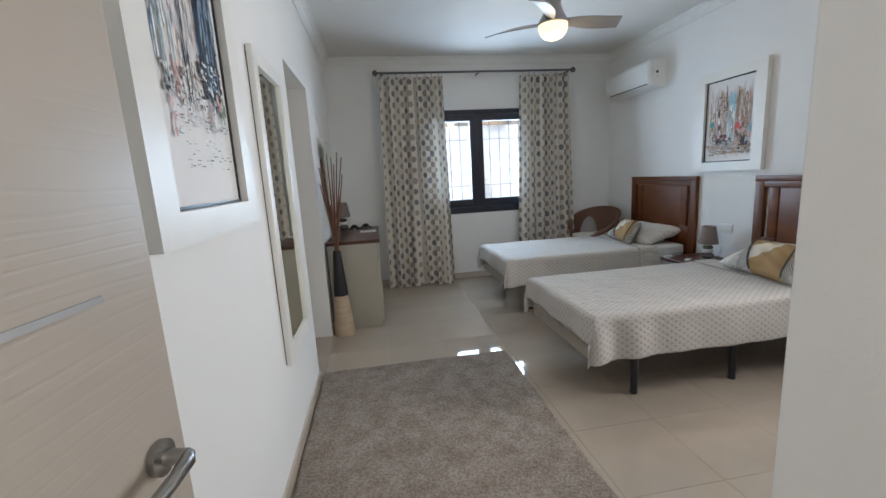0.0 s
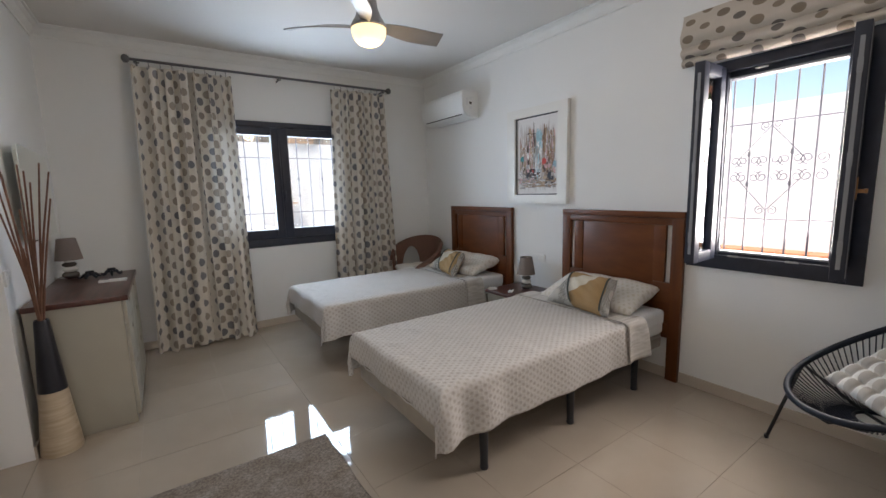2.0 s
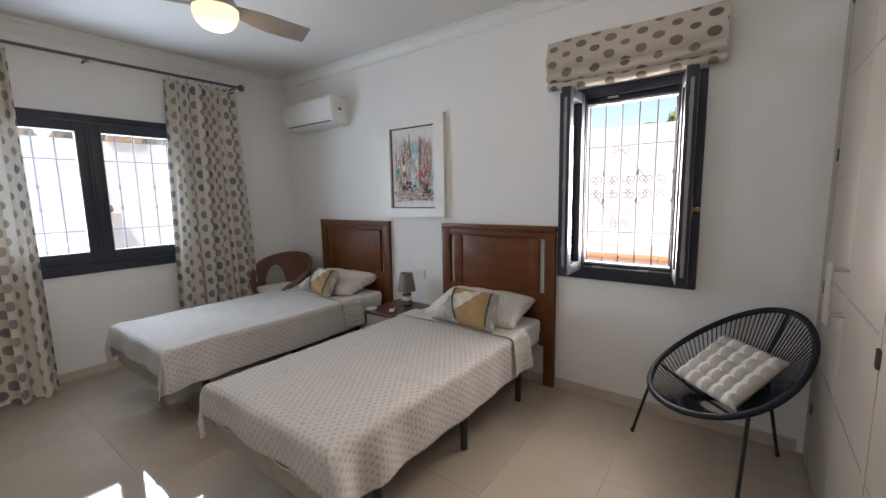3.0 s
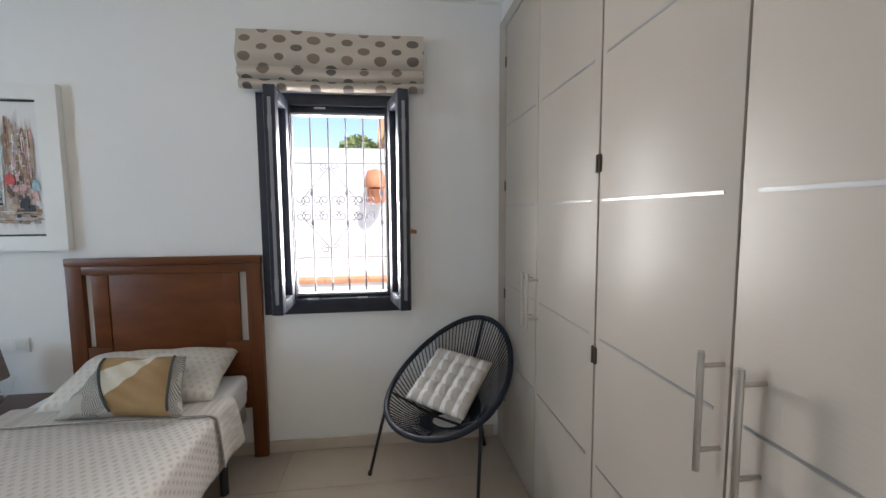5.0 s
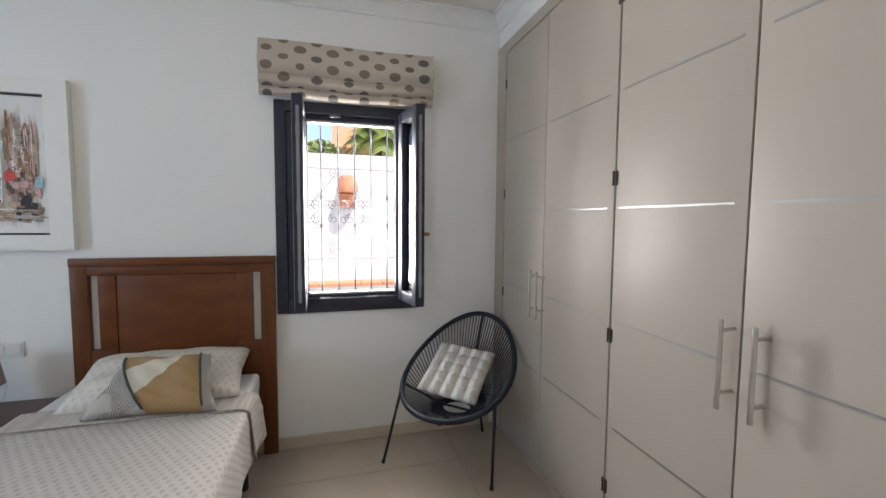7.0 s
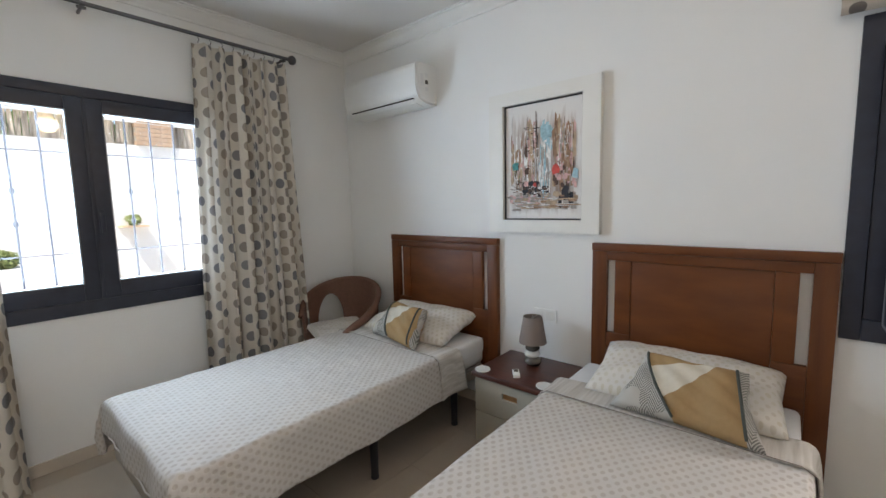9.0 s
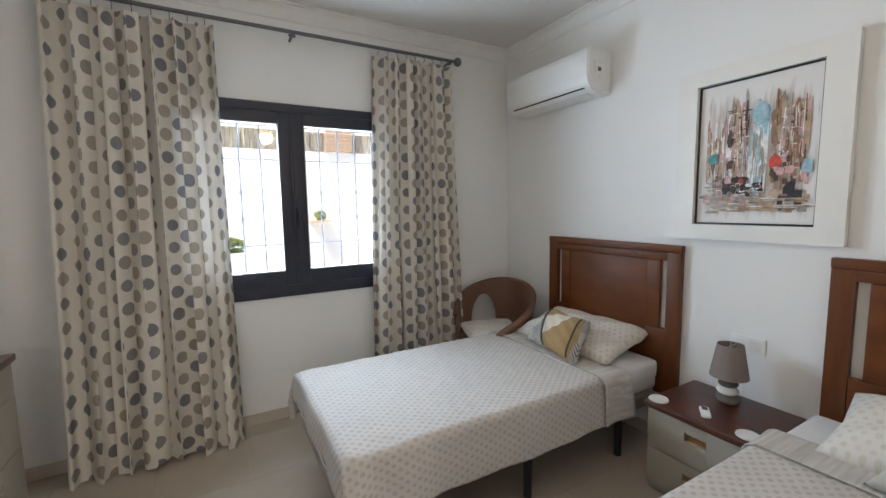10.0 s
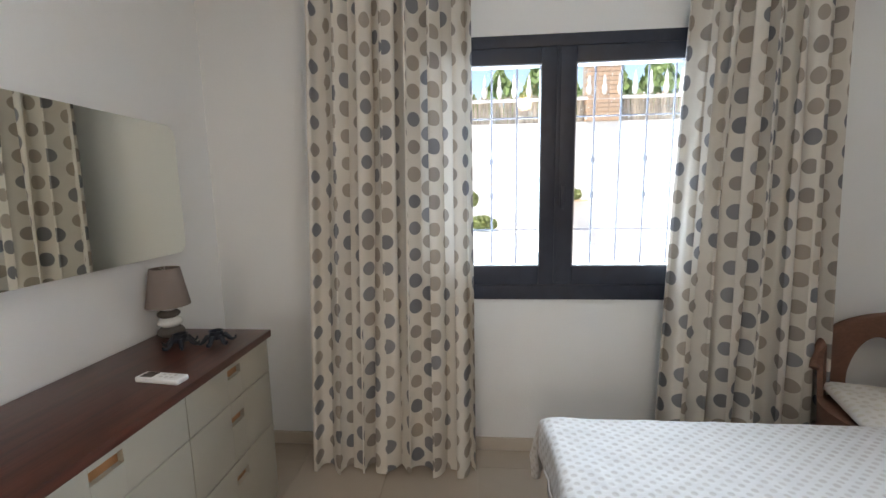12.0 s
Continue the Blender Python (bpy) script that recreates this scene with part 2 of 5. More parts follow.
TERRACOTTA = mat("terracotta", (0.60, 0.25, 0.13), 0.7, vary=0.15, scale=9)
STUCCO = mat("white_exterior_stucco", (0.74, 0.73, 0.71), 0.85, vary=0.03, scale=3, bump=0.3, bscale=40)
PAVING = mat("pale_patio_paving", (0.62, 0.58, 0.52), 0.7, vary=0.06, scale=4)
LEAF = mat("green_foliage", (0.23, 0.32, 0.11), 0.6, colour2=(0.15, 0.23, 0.065), scale=6)
CLIPPED = mat("yellow_green_shrub_leaf", (0.27, 0.31, 0.11), 0.6, colour2=(0.18, 0.22, 0.07), scale=9)
PALM = mat("palm_frond", (0.22, 0.28, 0.06), 0.5, vary=0.25)
CANE = mat("dry_cane_fence", (0.46, 0.39, 0.31), 0.85, vary=0.35, scale=30, stretch=(1, 1, 0.15))
BARK = mat("palm_bark", (0.16, 0.11, 0.07), 0.9, vary=0.3, scale=20, bump=0.5, bscale=30)
BRICK = mat("sandy_red_brick", (0.45, 0.31, 0.21), 0.8, vary=0.15, scale=9, bump=0.2)
OCHRE = mat("ochre_house_wall", (0.58, 0.42, 0.27), 0.85, vary=0.05)
DOORW = mat("dark_door_varnish", (0.10, 0.05, 0.03), 0.4)


def glass(name):
    """Thin clear pane: light passes straight through, with a mirror sheen that grows towards grazing."""
    m = bpy.data.materials.new(name)
    m.use_nodes = True
    nt = m.node_tree
    nt.nodes.remove(nt.nodes["Principled BSDF"])
    tr, gl, fr, mx = (nt.nodes.new("ShaderNode" + k) for k in ("BsdfTransparent", "BsdfGlossy", "Fresnel", "MixShader"))
    tr.inputs[0].default_value, gl.inputs["Roughness"].default_value, fr.inputs["IOR"].default_value = (0.97, 0.985, 0.98, 1), 0.0, 1.45
    nt.links.new(fr.outputs[0], mx.inputs[0])
    nt.links.new(tr.outputs[0], mx.inputs[1])
    nt.links.new(gl.outputs[0], mx.inputs[2])
    nt.links.new(mx.outputs[0], nt.nodes["Material Output"].inputs[0])
    return m


GLASS = glass("clear_window_glass")


def rug_material():
    m = mat("grey_beige_shaggy_pile", (0.45, 0.39, 0.34), 0.95, colour2=(0.25, 0.208, 0.178), scale=85, bump=1.0, bscale=150, spec=0.1, detail=4)
    nt = m.node_tree
    b = nt.nodes["Principled BSDF"]
    pile = b.inputs["Base Color"].links[0].from_socket
    worn, ramp, mix = (nt.nodes.new("ShaderNode" + k) for k in ("TexNoise", "ValToRGB", "Mix"))
    worn.inputs["Scale"].default_value, worn.inputs["Detail"].default_value = 9.0, 5
    nt.links.new(nt.nodes["Texture Coordinate"].outputs["Object"], worn.inputs["Vector"])
    ramp.color_ramp.elements[0].position, ramp.color_ramp.elements[1].position = 0.35, 0.65
    ramp.color_ramp.elements[0].color, ramp.color_ramp.elements[1].color = (0.74, 0.72, 0.69, 1), (1, 1, 1, 1)
    mix.data_type, mix.blend_type = "RGBA", "MULTIPLY"
    mix.inputs[0].default_value = 1.0
    nt.links.new(worn.outputs[0], ramp.inputs[0])
    nt.links.new(pile, mix.inputs[6])
    nt.links.new(ramp.outputs[0], mix.inputs[7])
    nt.links.new(mix.outputs[2], b.inputs["Base Color"])
    return m


RUG = rug_material()


def striped_cushion():
    m = mat("grey_and_white_striped_cotton", (0.70, 0.68, 0.64), 0.9, spec=0.15)
    nt = m.node_tree
    uv = nt.nodes.new("ShaderNodeUVMap")
    sx = nt.nodes.new("ShaderNodeSeparateXYZ")
    nt.links.new(uv.outputs[0], sx.inputs[0])
    f = math_node(nt, "FRACT", math_node(nt, "MULTIPLY", sx.outputs[0], 5.0))
    k = math_node(nt, "GREATER_THAN", f, 0.5)
    mix = nt.nodes.new("ShaderNodeMix")
    mix.data_type = "RGBA"
    mix.inputs[6].default_value = (0.80, 0.78, 0.74, 1)
    mix.inputs[7].default_value = (0.56, 0.52, 0.47, 1)
    nt.links.new(k, mix.inputs[0])
    nt.links.new(mix.outputs[2], nt.nodes["Principled BSDF"].inputs["Base Color"])
    return m


STRIPED = striped_cushion()


def grained(name, stretch, depth=0.12):
    """Taupe lacquer over wood whose long cathedral grain shows through as fine grooves."""
    m = mat(name, (0.42, 0.372, 0.315), 0.42, vary=0.02, scale=3.0, spec=0.45)
    nt = m.node_tree
    tc, mp, wv, rp, bp = (nt.nodes.new("ShaderNode" + k) for k in ("TexCoord", "Mapping", "TexWave", "ValToRGB", "Bump"))
    mp.inputs["Scale"].default_value = stretch
    wv.bands_direction = "Z"
    wv.inputs["Scale"].default_value, wv.inputs["Distortion"].default_value, wv.inputs["Detail"].default_value, wv.inputs["Detail Scale"].default_value = 3.6, 7.0, 3.0, 1.2
    rp.color_ramp.elements[0].position, rp.color_ramp.elements[1].position = 0.02, 0.22
    bp.inputs["Strength"].default_value, bp.inputs["Distance"].default_value = depth, 0.0015
    nt.links.new(tc.outputs["Object"], mp.inputs[0])
    nt.links.new(mp.outputs[0], wv.inputs["Vector"])
    nt.links.new(wv.outputs["Fac"], rp.inputs[0])
    nt.links.new(rp.outputs[0], bp.inputs["Height"])
    nt.links.new(bp.outputs[0], nt.nodes["Principled BSDF"].inputs["Normal"])
    return m


DOOR_GRAIN = grained("taupe_lacquer_over_grain", (1, 0.45, 5.0))
WARDROBE_GRAIN = grained("wardrobe_lacquer_over_grain", (0.3, 1, 6.5), 0.045)


# ---------- mesh helpers ----------
def link(name, bm, material, smooth=None):
    me = bpy.data.meshes.new(name)
    bm.to_mesh(me)
    bm.free()
    for mt in material if isinstance(material, (list, tuple)) else [material]:
        me.materials.append(mt)
    if smooth is not None:
        me.polygons.foreach_set("use_smooth", [True] * len(me.polygons))
        me.set_sharp_from_angle(angle=radians(smooth))
    return new(name, me)


def part(name, bm, material, parent=None, label="", smooth=40):
    ob = link(name, bm, material, smooth)
    if parent is not None:
        ob.parent = parent
    if label:
        ob["label"] = label
    return ob


def thing(name, at, label, category, group="", rz=0.0):
    ob = new(name)
    ob.location, ob.rotation_euler = at, (0, 0, radians(rz))
    return tagged(ob, label, category, group)


def box(x0, x1, y0, y1, z0, z1, bevel=0.0, bm=None, segs=2):
    out = bm or bmesh.new()
    b = bmesh.new()
    v = bmesh.ops.create_cube(b, size=1)["verts"]
    for w in v:
        w.co = (x0 + (w.co.x + 0.5) * (x1 - x0), y0 + (w.co.y + 0.5) * (y1 - y0), z0 + (w.co.z + 0.5) * (z1 - z0))
    if bevel:
        bmesh.ops.bevel(b, geom=b.edges[:], offset=bevel, segments=segs, affect="EDGES", profile=0.6)
    me = bpy.data.meshes.new("tmp")
    b.to_mesh(me)
    b.free()
    out.from_mesh(me)
    bpy.data.meshes.remove(me)
    return out


def lathe(profile, steps=28, at=(0, 0, 0), bm=None, axis="z"):
    """Turn (radius, height) pairs round an upright axis; ends are closed where the radius is 0."""
    bm = bm or bmesh.new()
    rings = []
    for r, z in profile:
        if r < 1e-5:
            rings.append([bm.verts.new((at[0], at[1], at[2] + z))])
        else:
            rings.append([bm.verts.new((at[0] + r * math.cos(2 * math.pi * i / steps), at[1] + r * math.sin(2 * math.pi * i / steps), at[2] + z)) for i in range(steps)])
    for a, b in zip(rings, rings[1:]):
        for i in range(steps):
            j = (i + 1) % steps
            q = [a[i % len(a)], a[j % len(a)], b[j % len(b)], b[i % len(b)]]
            q = list(dict.fromkeys(q))
            if len(q) > 2:
                bm.faces.new(q)
    for ring in (rings[0], rings[-1]):
        if len(ring) > 2:
            bm.faces.new(ring)
    bmesh.ops.recalc_face_normals(bm, faces=bm.faces)
    return bm


def tube(points, r, steps=8, bm=None, closed=False):
    bm = bm or bmesh.new()
    pts = [Vector(p) for p in points]
    n = len(pts)
    rings = []
    up = None
    for i, p in enumerate(pts):
        a = pts[(i - 1) % n] if closed or i > 0 else p
        b = pts[(i + 1) % n] if closed or i < n - 1 else p
        d = (b - a).normalized()
        if up is None:
            up = d.orthogonal().normalized()
        up = (up - d * up.dot(d)).normalized()
        side = d.cross(up)
        rr = r[i] if isinstance(r, (list, tuple)) else r
        rings.append([bm.verts.new(p + (up * math.cos(k) + side * math.sin(k)) * rr) for k in (2 * math.pi * j / steps for j in range(steps))])
    pairs = list(zip(rings, rings[1:])) + ([(rings[-1], rings[0])] if closed else [])
    for a, b in pairs:
        shift = min(range(steps), key=lambda s: (a[0].co - b[s].co).length) if closed and b is rings[0] else 0
        for j in range(steps):
            bm.faces.new((a[j], a[(j + 1) % steps], b[(j + 1 + shift) % steps], b[(j + shift) % steps]))
    if not closed:
        bm.faces.new(rings[0][::-1])
        bm.faces.new(rings[-1])
    bmesh.ops.recalc_face_normals(bm, faces=bm.faces)
    return bm


def sheet(nu, nv, place, thick=0.0, uv=None):
    """A grid of nu x nv cells, place(u, v) giving points for u, v in 0..1; thick: closed shell along the normals."""
    bm = bmesh.new()
    lay = bm.loops.layers.uv.new("UVMap")
    g = [[bm.verts.new(place(i / nu, j / nv)) for j in range(nv + 1)] for i in range(nu + 1)]
    for i in range(nu):
        for j in range(nv):
            f = bm.faces.new((g[i][j], g[i + 1][j], g[i + 1][j + 1], g[i][j + 1]))
            for lp, (a, b) in zip(f.loops, ((i, j), (i + 1, j), (i + 1, j + 1), (i, j + 1))):
                lp[lay].uv = uv(a / nu, b / nv) if uv else (a / nu, b / nv)
    if thick:
        bm.normal_update()
        back = [[bm.verts.new(v.co - v.normal * thick) for v in line] for line in g]
        for i in range(nu):
            for j in range(nv):
                f = bm.faces.new((back[i][j], back[i][j + 1], back[i + 1][j + 1], back[i + 1][j]))
                for lp, (a, b) in zip(f.loops, ((i, j), (i, j + 1), (i + 1, j + 1), (i + 1, j))):
                    lp[lay].uv = uv(a / nu, b / nv) if uv else (a / nu, b / nv)
        for i in range(nu):
            bm.faces.new((g[i + 1][0], g[i][0], back[i][0], back[i + 1][0]))
            bm.faces.new((g[i][nv], g[i + 1][nv], back[i + 1][nv], back[i][nv]))
        for j in range(nv):
            bm.faces.new((g[0][j], g[0][j + 1], back[0][j + 1], back[0][j]))
            bm.faces.new((g[nu][j + 1], g[nu][j], back[nu][j], back[nu][j + 1]))
    return bm


def wall_with_hole(axis, at, thick, a0, a1, z0, z1, holes):
    """A wall square to an axis, from at to at + thick; holes: (a0, a1, z0, z1)."""
    bm = bmesh.new()

    def add(p0, p1, q0, q1):
        if p1 - p0 > 1e-4 and q1 - q0 > 1e-4:
            lo, hi = min(at, at + thick), max(at, at + thick)
            box(lo, hi, p0, p1, q0, q1, bm=bm) if axis == "x" else box(p0, p1, lo, hi, q0, q1, bm=bm)
    edge = a0
    for h0, h1, w0, w1 in sorted(holes):
        add(edge, h0, z0, z1)
        add(h0, h1, z0, w0)
        add(h0, h1, w1, z1)
        edge = h1
    add(edge, a1, z0, z1)
    return bm


def structure(name, bm, material, label="", smooth=None):
    ob = link(name, bm, material, smooth)
    return tagged(ob, label, "", "", "structure")


# ---------- the room's shell ----------
Y0 = -0.88                                        # wall with the entrance door
W1 = (1.00, 2.50, 0.835, 2.09)                    # far window: x0, x1, z0, z1
W2 = (0.535, 1.37, 0.83, 2.07)                    # side window: y0, y1, z0, z1
structure("wall_far", wall_with_hole("y", D, 0.28, -0.3, W + 0.28, -0.1, H + 0.1, [W1]), WALL, "white painted wall with a wide dark window")
structure("wall_beds", wall_with_hole("x", W, 0.28, -0.7, D, -0.1, H + 0.1, [W2]), WALL, "white painted wall behind the bed heads")
structure("wall_mirror", wall_with_hole("x", 0.0, -0.30, Y0 - 0.15, D, -0.1, H + 0.1, [(2.16, 2.98, -0.1, 2.05)]), WALL, "white painted wall with a deep door recess")
structure("wall_entrance", wall_with_hole("y", Y0, -0.15, 0.0, 1.22, -0.1, H + 0.1, [(0.08, 0.92, -0.1, 2.06)]), WALL, "white wall round the entrance door")
structure("partition", box(1.112, 1.22, Y0, 0.02, -0.1, H + 0.1, 0.004), WALL, "white partition end beside the wardrobe")
structure("wall_wardrobe", box(1.22, W, -0.70, -0.62, -0.1, H + 0.1), WALL, "white wall behind the wardrobe")
structure("wall_over_wardrobe", box(1.22, W, -0.62, -0.012, 2.50, H + 0.1), WALL, "white wall strip over the wardrobe")
structure("ceiling", box(-0.3, W + 0.28, -2.6, D + 0.28, H, H + 0.12), CEIL, "plain white ceiling")
hall = bmesh.new()
box(-0.50, -0.40, -2.6, Y0 - 0.15, -0.1, H, bm=hall)
box(1.60, 1.70, -2.6, Y0 - 0.15, -0.1, H, bm=hall)
box(-0.50, 1.70, -2.7, -2.6, -0.1, H, bm=hall)
box(1.22, 1.70, Y0 - 0.15, Y0, -0.1, H, bm=hall)
box(-0.50, -0.30, Y0 - 0.15, Y0, -0.1, H, bm=hall)
structure("hall_wall", hall, WALL, "plain white hall walls")
structure("floor_bed", box(-0.5, W, -2.7, D, -0.1, -0.006), GROUT, "cream grout bed under the floor tiles")

# coving: stepped profile along the walls
def coving(name, x0, y0, x1, y1, nx, ny):
    prof = [(0.0, -0.085), (0.012, -0.085), (0.012, -0.070), (0.022, -0.058), (0.040, -0.028), (0.062, -0.016), (0.062, -0.010), (0.080, -0.010), (0.080, 0.0), (0.0, 0.0)]
    bm = bmesh.new()
    a = [bm.verts.new((x0 + nx * p, y0 + ny * p, H + q)) for p, q in prof]
    b = [bm.verts.new((x1 + nx * p, y1 + ny * p, H + q)) for p, q in prof]
    for i in range(len(prof)):
        j = (i + 1) % len(prof)
        bm.faces.new((a[i], a[j], b[j], b[i]))
    bm.faces.new(a)
    bm.faces.new(b[::-1])
    bmesh.ops.recalc_face_normals(bm, faces=bm.faces)
    structure(name, bm, PLASTER, "white plaster coving", 30)


coving("coving_beds", W, 0, W, D, -1, 0)
coving("coving_far", 0, D, W, D, 0, -1)
coving("coving_mirror", 0, Y0, 0, D, 1, 0)
coving("coving_wardrobe", 1.22, -0.012, W, -0.012, 0, 1)


def skirting(x0, x1, y0, y1):
    structure("baseboard", box(x0, x1, y0, y1, 0.0, 0.072, 0.003), SKIRT, "low cream tile skirting")


skirting(0, W, D - 0.011, D)
skirting(W - 0.011, W, 0.03, D - 0.011)
skirting(0, 0.011, 2.98, D - 0.011)
skirting(0, 0.011, Y0, 2.16)
skirting(1.101, 1.112, Y0, 0.02)

# recess with a closed taupe door
recess = thing("recess_door", (-0.20, 2.57, 0), "closed taupe lacquered door in a deep white recess", "door")
bm = box(-0.03, 0.02, -0.41, -0.34, 0, 2.05, 0.003)
box(-0.03, 0.02, 0.34, 0.41, 0, 2.05, 0.003, bm)
box(-0.03, 0.02, -0.34, 0.34, 1.98, 2.05, 0.003, bm)
part("door_frame", bm, TAUPE, recess)
part("door_panel", box(-0.03, 0.005, -0.338, 0.338, 0.006, 1.978, 0.002), TAUPE, recess)
for z in (0.5, 0.95, 1.4, 1.8):
    part("inlay", box(0.005, 0.007, -0.28, 0.28, z - 0.003, z + 0.003), CHROME, recess, "thin steel inlay line")
part("handle", lathe([(0.0, 0.0), (0.02, 0.0), (0.02, 0.012), (0.012, 0.03), (0.0, 0.032)], 16, (0.02, -0.27, 1.0)), STEEL, recess)


# ---------- windows ----------
def frame_ring(bm, axis, p0, p1, a0, a1, z0, z1, w, wb=None, bevel=0.004):
    """A rectangular frame between p0 and p1 through the wall, member width w (bottom wb)."""
    wb = wb or w
    for b0, b1, c0, c1 in ((a0, a0 + w, z0, z1), (a1 - w, a1, z0, z1), (a0 + w, a1 - w, z1 - w, z1), (a0 + w, a1 - w, z0, z0 + wb)):
        if axis == "x":
            box(p0, p1, b0, b1, c0, c1, bevel, bm)
        else:
            box(b0, b1, p0, p1, c0, c1, bevel, bm)
    return bm


win1 = thing("window_1", (0, 0, 0), "closed dark aluminium casement window with two panes", "window")
part("window_frame", frame_ring(bmesh.new(), "y", D - 0.015, D + 0.06, *W1, 0.055, 0.075), ALU, win1)
for x0, x1 in ((1.058, 1.747), (1.753, 2.442)):
    sash = part("sash", frame_ring(bmesh.new(), "y", D - 0.022, D + 0.035, x0, x1, 0.912, 2.032, 0.078, 0.10), ALU, win1)
    p = part("pane", box(x0 + 0.075, x1 - 0.075, D + 0.012, D + 0.018, 1.008, 1.958), GLASS, sash, "clear glass pane")
    p.visible_shadow = False
    part("gasket", frame_ring(bmesh.new(), "y", D - 0.0235, D - 0.018, x0 + 0.074, x1 - 0.074, 1.006, 1.960, 0.006, bevel=0), GASKET, sash)
part("meeting_strip", box(1.741, 1.759, D - 0.026, D - 0.0205, 0.915, 2.03, 0.001), ALU, win1)
bm = box(1.763, 1.787, D - 0.032, D - 0.022, 1.30, 1.42, 0.004)
box(1.768, 1.782, D - 0.060, D - 0.030, 1.385, 1.40, 0.003, bm)
box(1.765, 1.785, D - 0.068, D - 0.056, 1.29, 1.40, 0.005, bm)
part("window_handle", bm, ALU, win1)

win2 = thing("window_2", (0, 0, 0), "dark aluminium casement window with both sashes open inwards", "window")
bm = frame_ring(bmesh.new(), "x", W - 0.015, W + 0.06, *W2, 0.062, 0.085)
part("window_frame", bm, ALU, win2)
bm = frame_ring(bmesh.new(), "x", W + 0.02, W + 0.06, W2[0] + 0.062, W2[1] - 0.062, W2[2] + 0.085, W2[3] - 0.062, 0.048, 0.03)
box(W - 0.008, W + 0.055, 1.196, 1.306, W2[2] + 0.086, W2[3] - 0.064, 0.004, bm)
box(W - 0.008, W + 0.055, 0.599, 0.672, W2[2] + 0.086, W2[3] - 0.064, 0.004, bm)
part("inner_rebate", bm, ALU, win2)
part("gasket", frame_ring(bmesh.new(), "x", W + 0.012, W + 0.02, 0.668, 1.200, 0.933, 1.974, 0.010, bevel=0), GASKET, win2, "pale seal round the opening")
for y in (0.82, 1.10):
    part("striker", box(W - 0.017, W - 0.012, y - 0.03, y + 0.03, 0.912, 0.922), CHROME, win2)
part("striker", box(W - 0.017, W - 0.012, 1.0, 1.06, 1.988, 1.998), CHROME, win2)


def open_sash(hx, hy, angle, flip):
    """A sash 0.35 wide hinged at (hx, hy); angle: turn of its width from the wall's inward normal."""
    s = new("sash")
    s.location, s.rotation_euler = (hx, hy, 0), (0, 0, radians(angle))
    s.parent = win2
    L = 0.285
    me = part("sash_frame", frame_ring(bmesh.new(), "y", -0.027, 0.027, -L, 0, 0.895, 2.03, 0.062), ALU, s)
    p = part("pane", box(-L + 0.058, -0.058, -0.003, 0.003, 0.952, 1.972), GLASS, s, "clear glass pane")
    p.visible_shadow = False
    part("gasket", frame_ring(bmesh.new(), "y", -0.030 if flip else 0.0275, -0.0275 if flip else 0.030, -L + 0.012, -0.012, 0.907, 2.018, 0.007, bevel=0), GASKET, s, "pale seal strip")
    bm = box(-L - 0.002, -L - 0.0005, -0.008, 0.008, 0.95, 1.97)
    for z in (1.05, 1.45, 1.85):
        box(-L - 0.006, -L, -0.010, 0.010, z - 0.03, z + 0.03, 0.001, bm)
    part("lock_rail", bm, GASKET, s)
    return s


open_sash(W - 0.022, 1.226, 1, False)
s2 = open_sash(W - 0.022, 0.632, 11, True)
bm = box(-0.262, -0.238, -0.036, -0.027, 1.27, 1.37, 0.003)
box(-0.258, -0.242, -0.060, -0.030, 1.30, 1.317, 0.003, bm)
box(-0.262, -0.160, -0.070, -0.058, 1.298, 1.319, 0.004, bm)
part("handle", bm, COPPER, s2)


def spiral(cx, cz, r, turn0, sign, n=26, turns=1.25):
    return [(cx + r * (1 - 0.72 * k / n) * math.cos(turn0 + sign * k / n * turns * 2 * math.pi), cz + r * (1 - 0.72 * k / n) * math.sin(turn0 + sign * k / n * turns * 2 * math.pi)) for k in range(n + 1)]


def grille(axis, at, a0, a1, z0, z1, bars, mids, c, label, curled):
    g = thing("window_grille", (0, 0, 0), label, "window grille")
    P = (lambda a, z, o=0.0: (at + o, a, z)) if axis == "x" else (lambda a, z, o=0.0: (a, at + o, z))
    for k in range(bars):
        a = a0 + (a1 - a0) * k / (bars - 1)
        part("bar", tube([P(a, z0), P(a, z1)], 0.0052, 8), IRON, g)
    for z in mids:
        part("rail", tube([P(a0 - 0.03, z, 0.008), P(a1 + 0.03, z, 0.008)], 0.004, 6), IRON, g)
    zc = 1.44
    s = (a1 - a0) / (bars - 1)
    scr = bmesh.new()
    for sx in (-1, 1) if curled else ():
        for q in (0.0, 1.0, 2.0):
            for sz in (-1, 1):
                for e in ((sx,) if q == 0 else (-1, 1)):
                    pts = spiral(c + sx * q * s + e * 0.032, zc + sz * 0.048, 0.032, -sz * math.pi / 2, e * sz)
                    tube([P(a, z, -0.008) for a, z in pts], 0.003, 5, scr)
        for top in (-1, 1):
            pts = spiral(c + sx * 0.030, zc + top * 0.25, 0.026, -top * math.pi / 2, sx * top)
            tube([P(a, z, -0.008) for a, z in pts], 0.003, 5, scr)
            tube([P(c, zc + top * 0.25, -0.008), P(c + sx * s * 1.5, zc + top * 0.06, -0.008)], 0.003, 5, scr)
    if curled:
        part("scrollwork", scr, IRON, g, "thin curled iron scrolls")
    for k in range(1, bars - 1, 2):
        a = a0 + (a1 - a0) * k / (bars - 1)
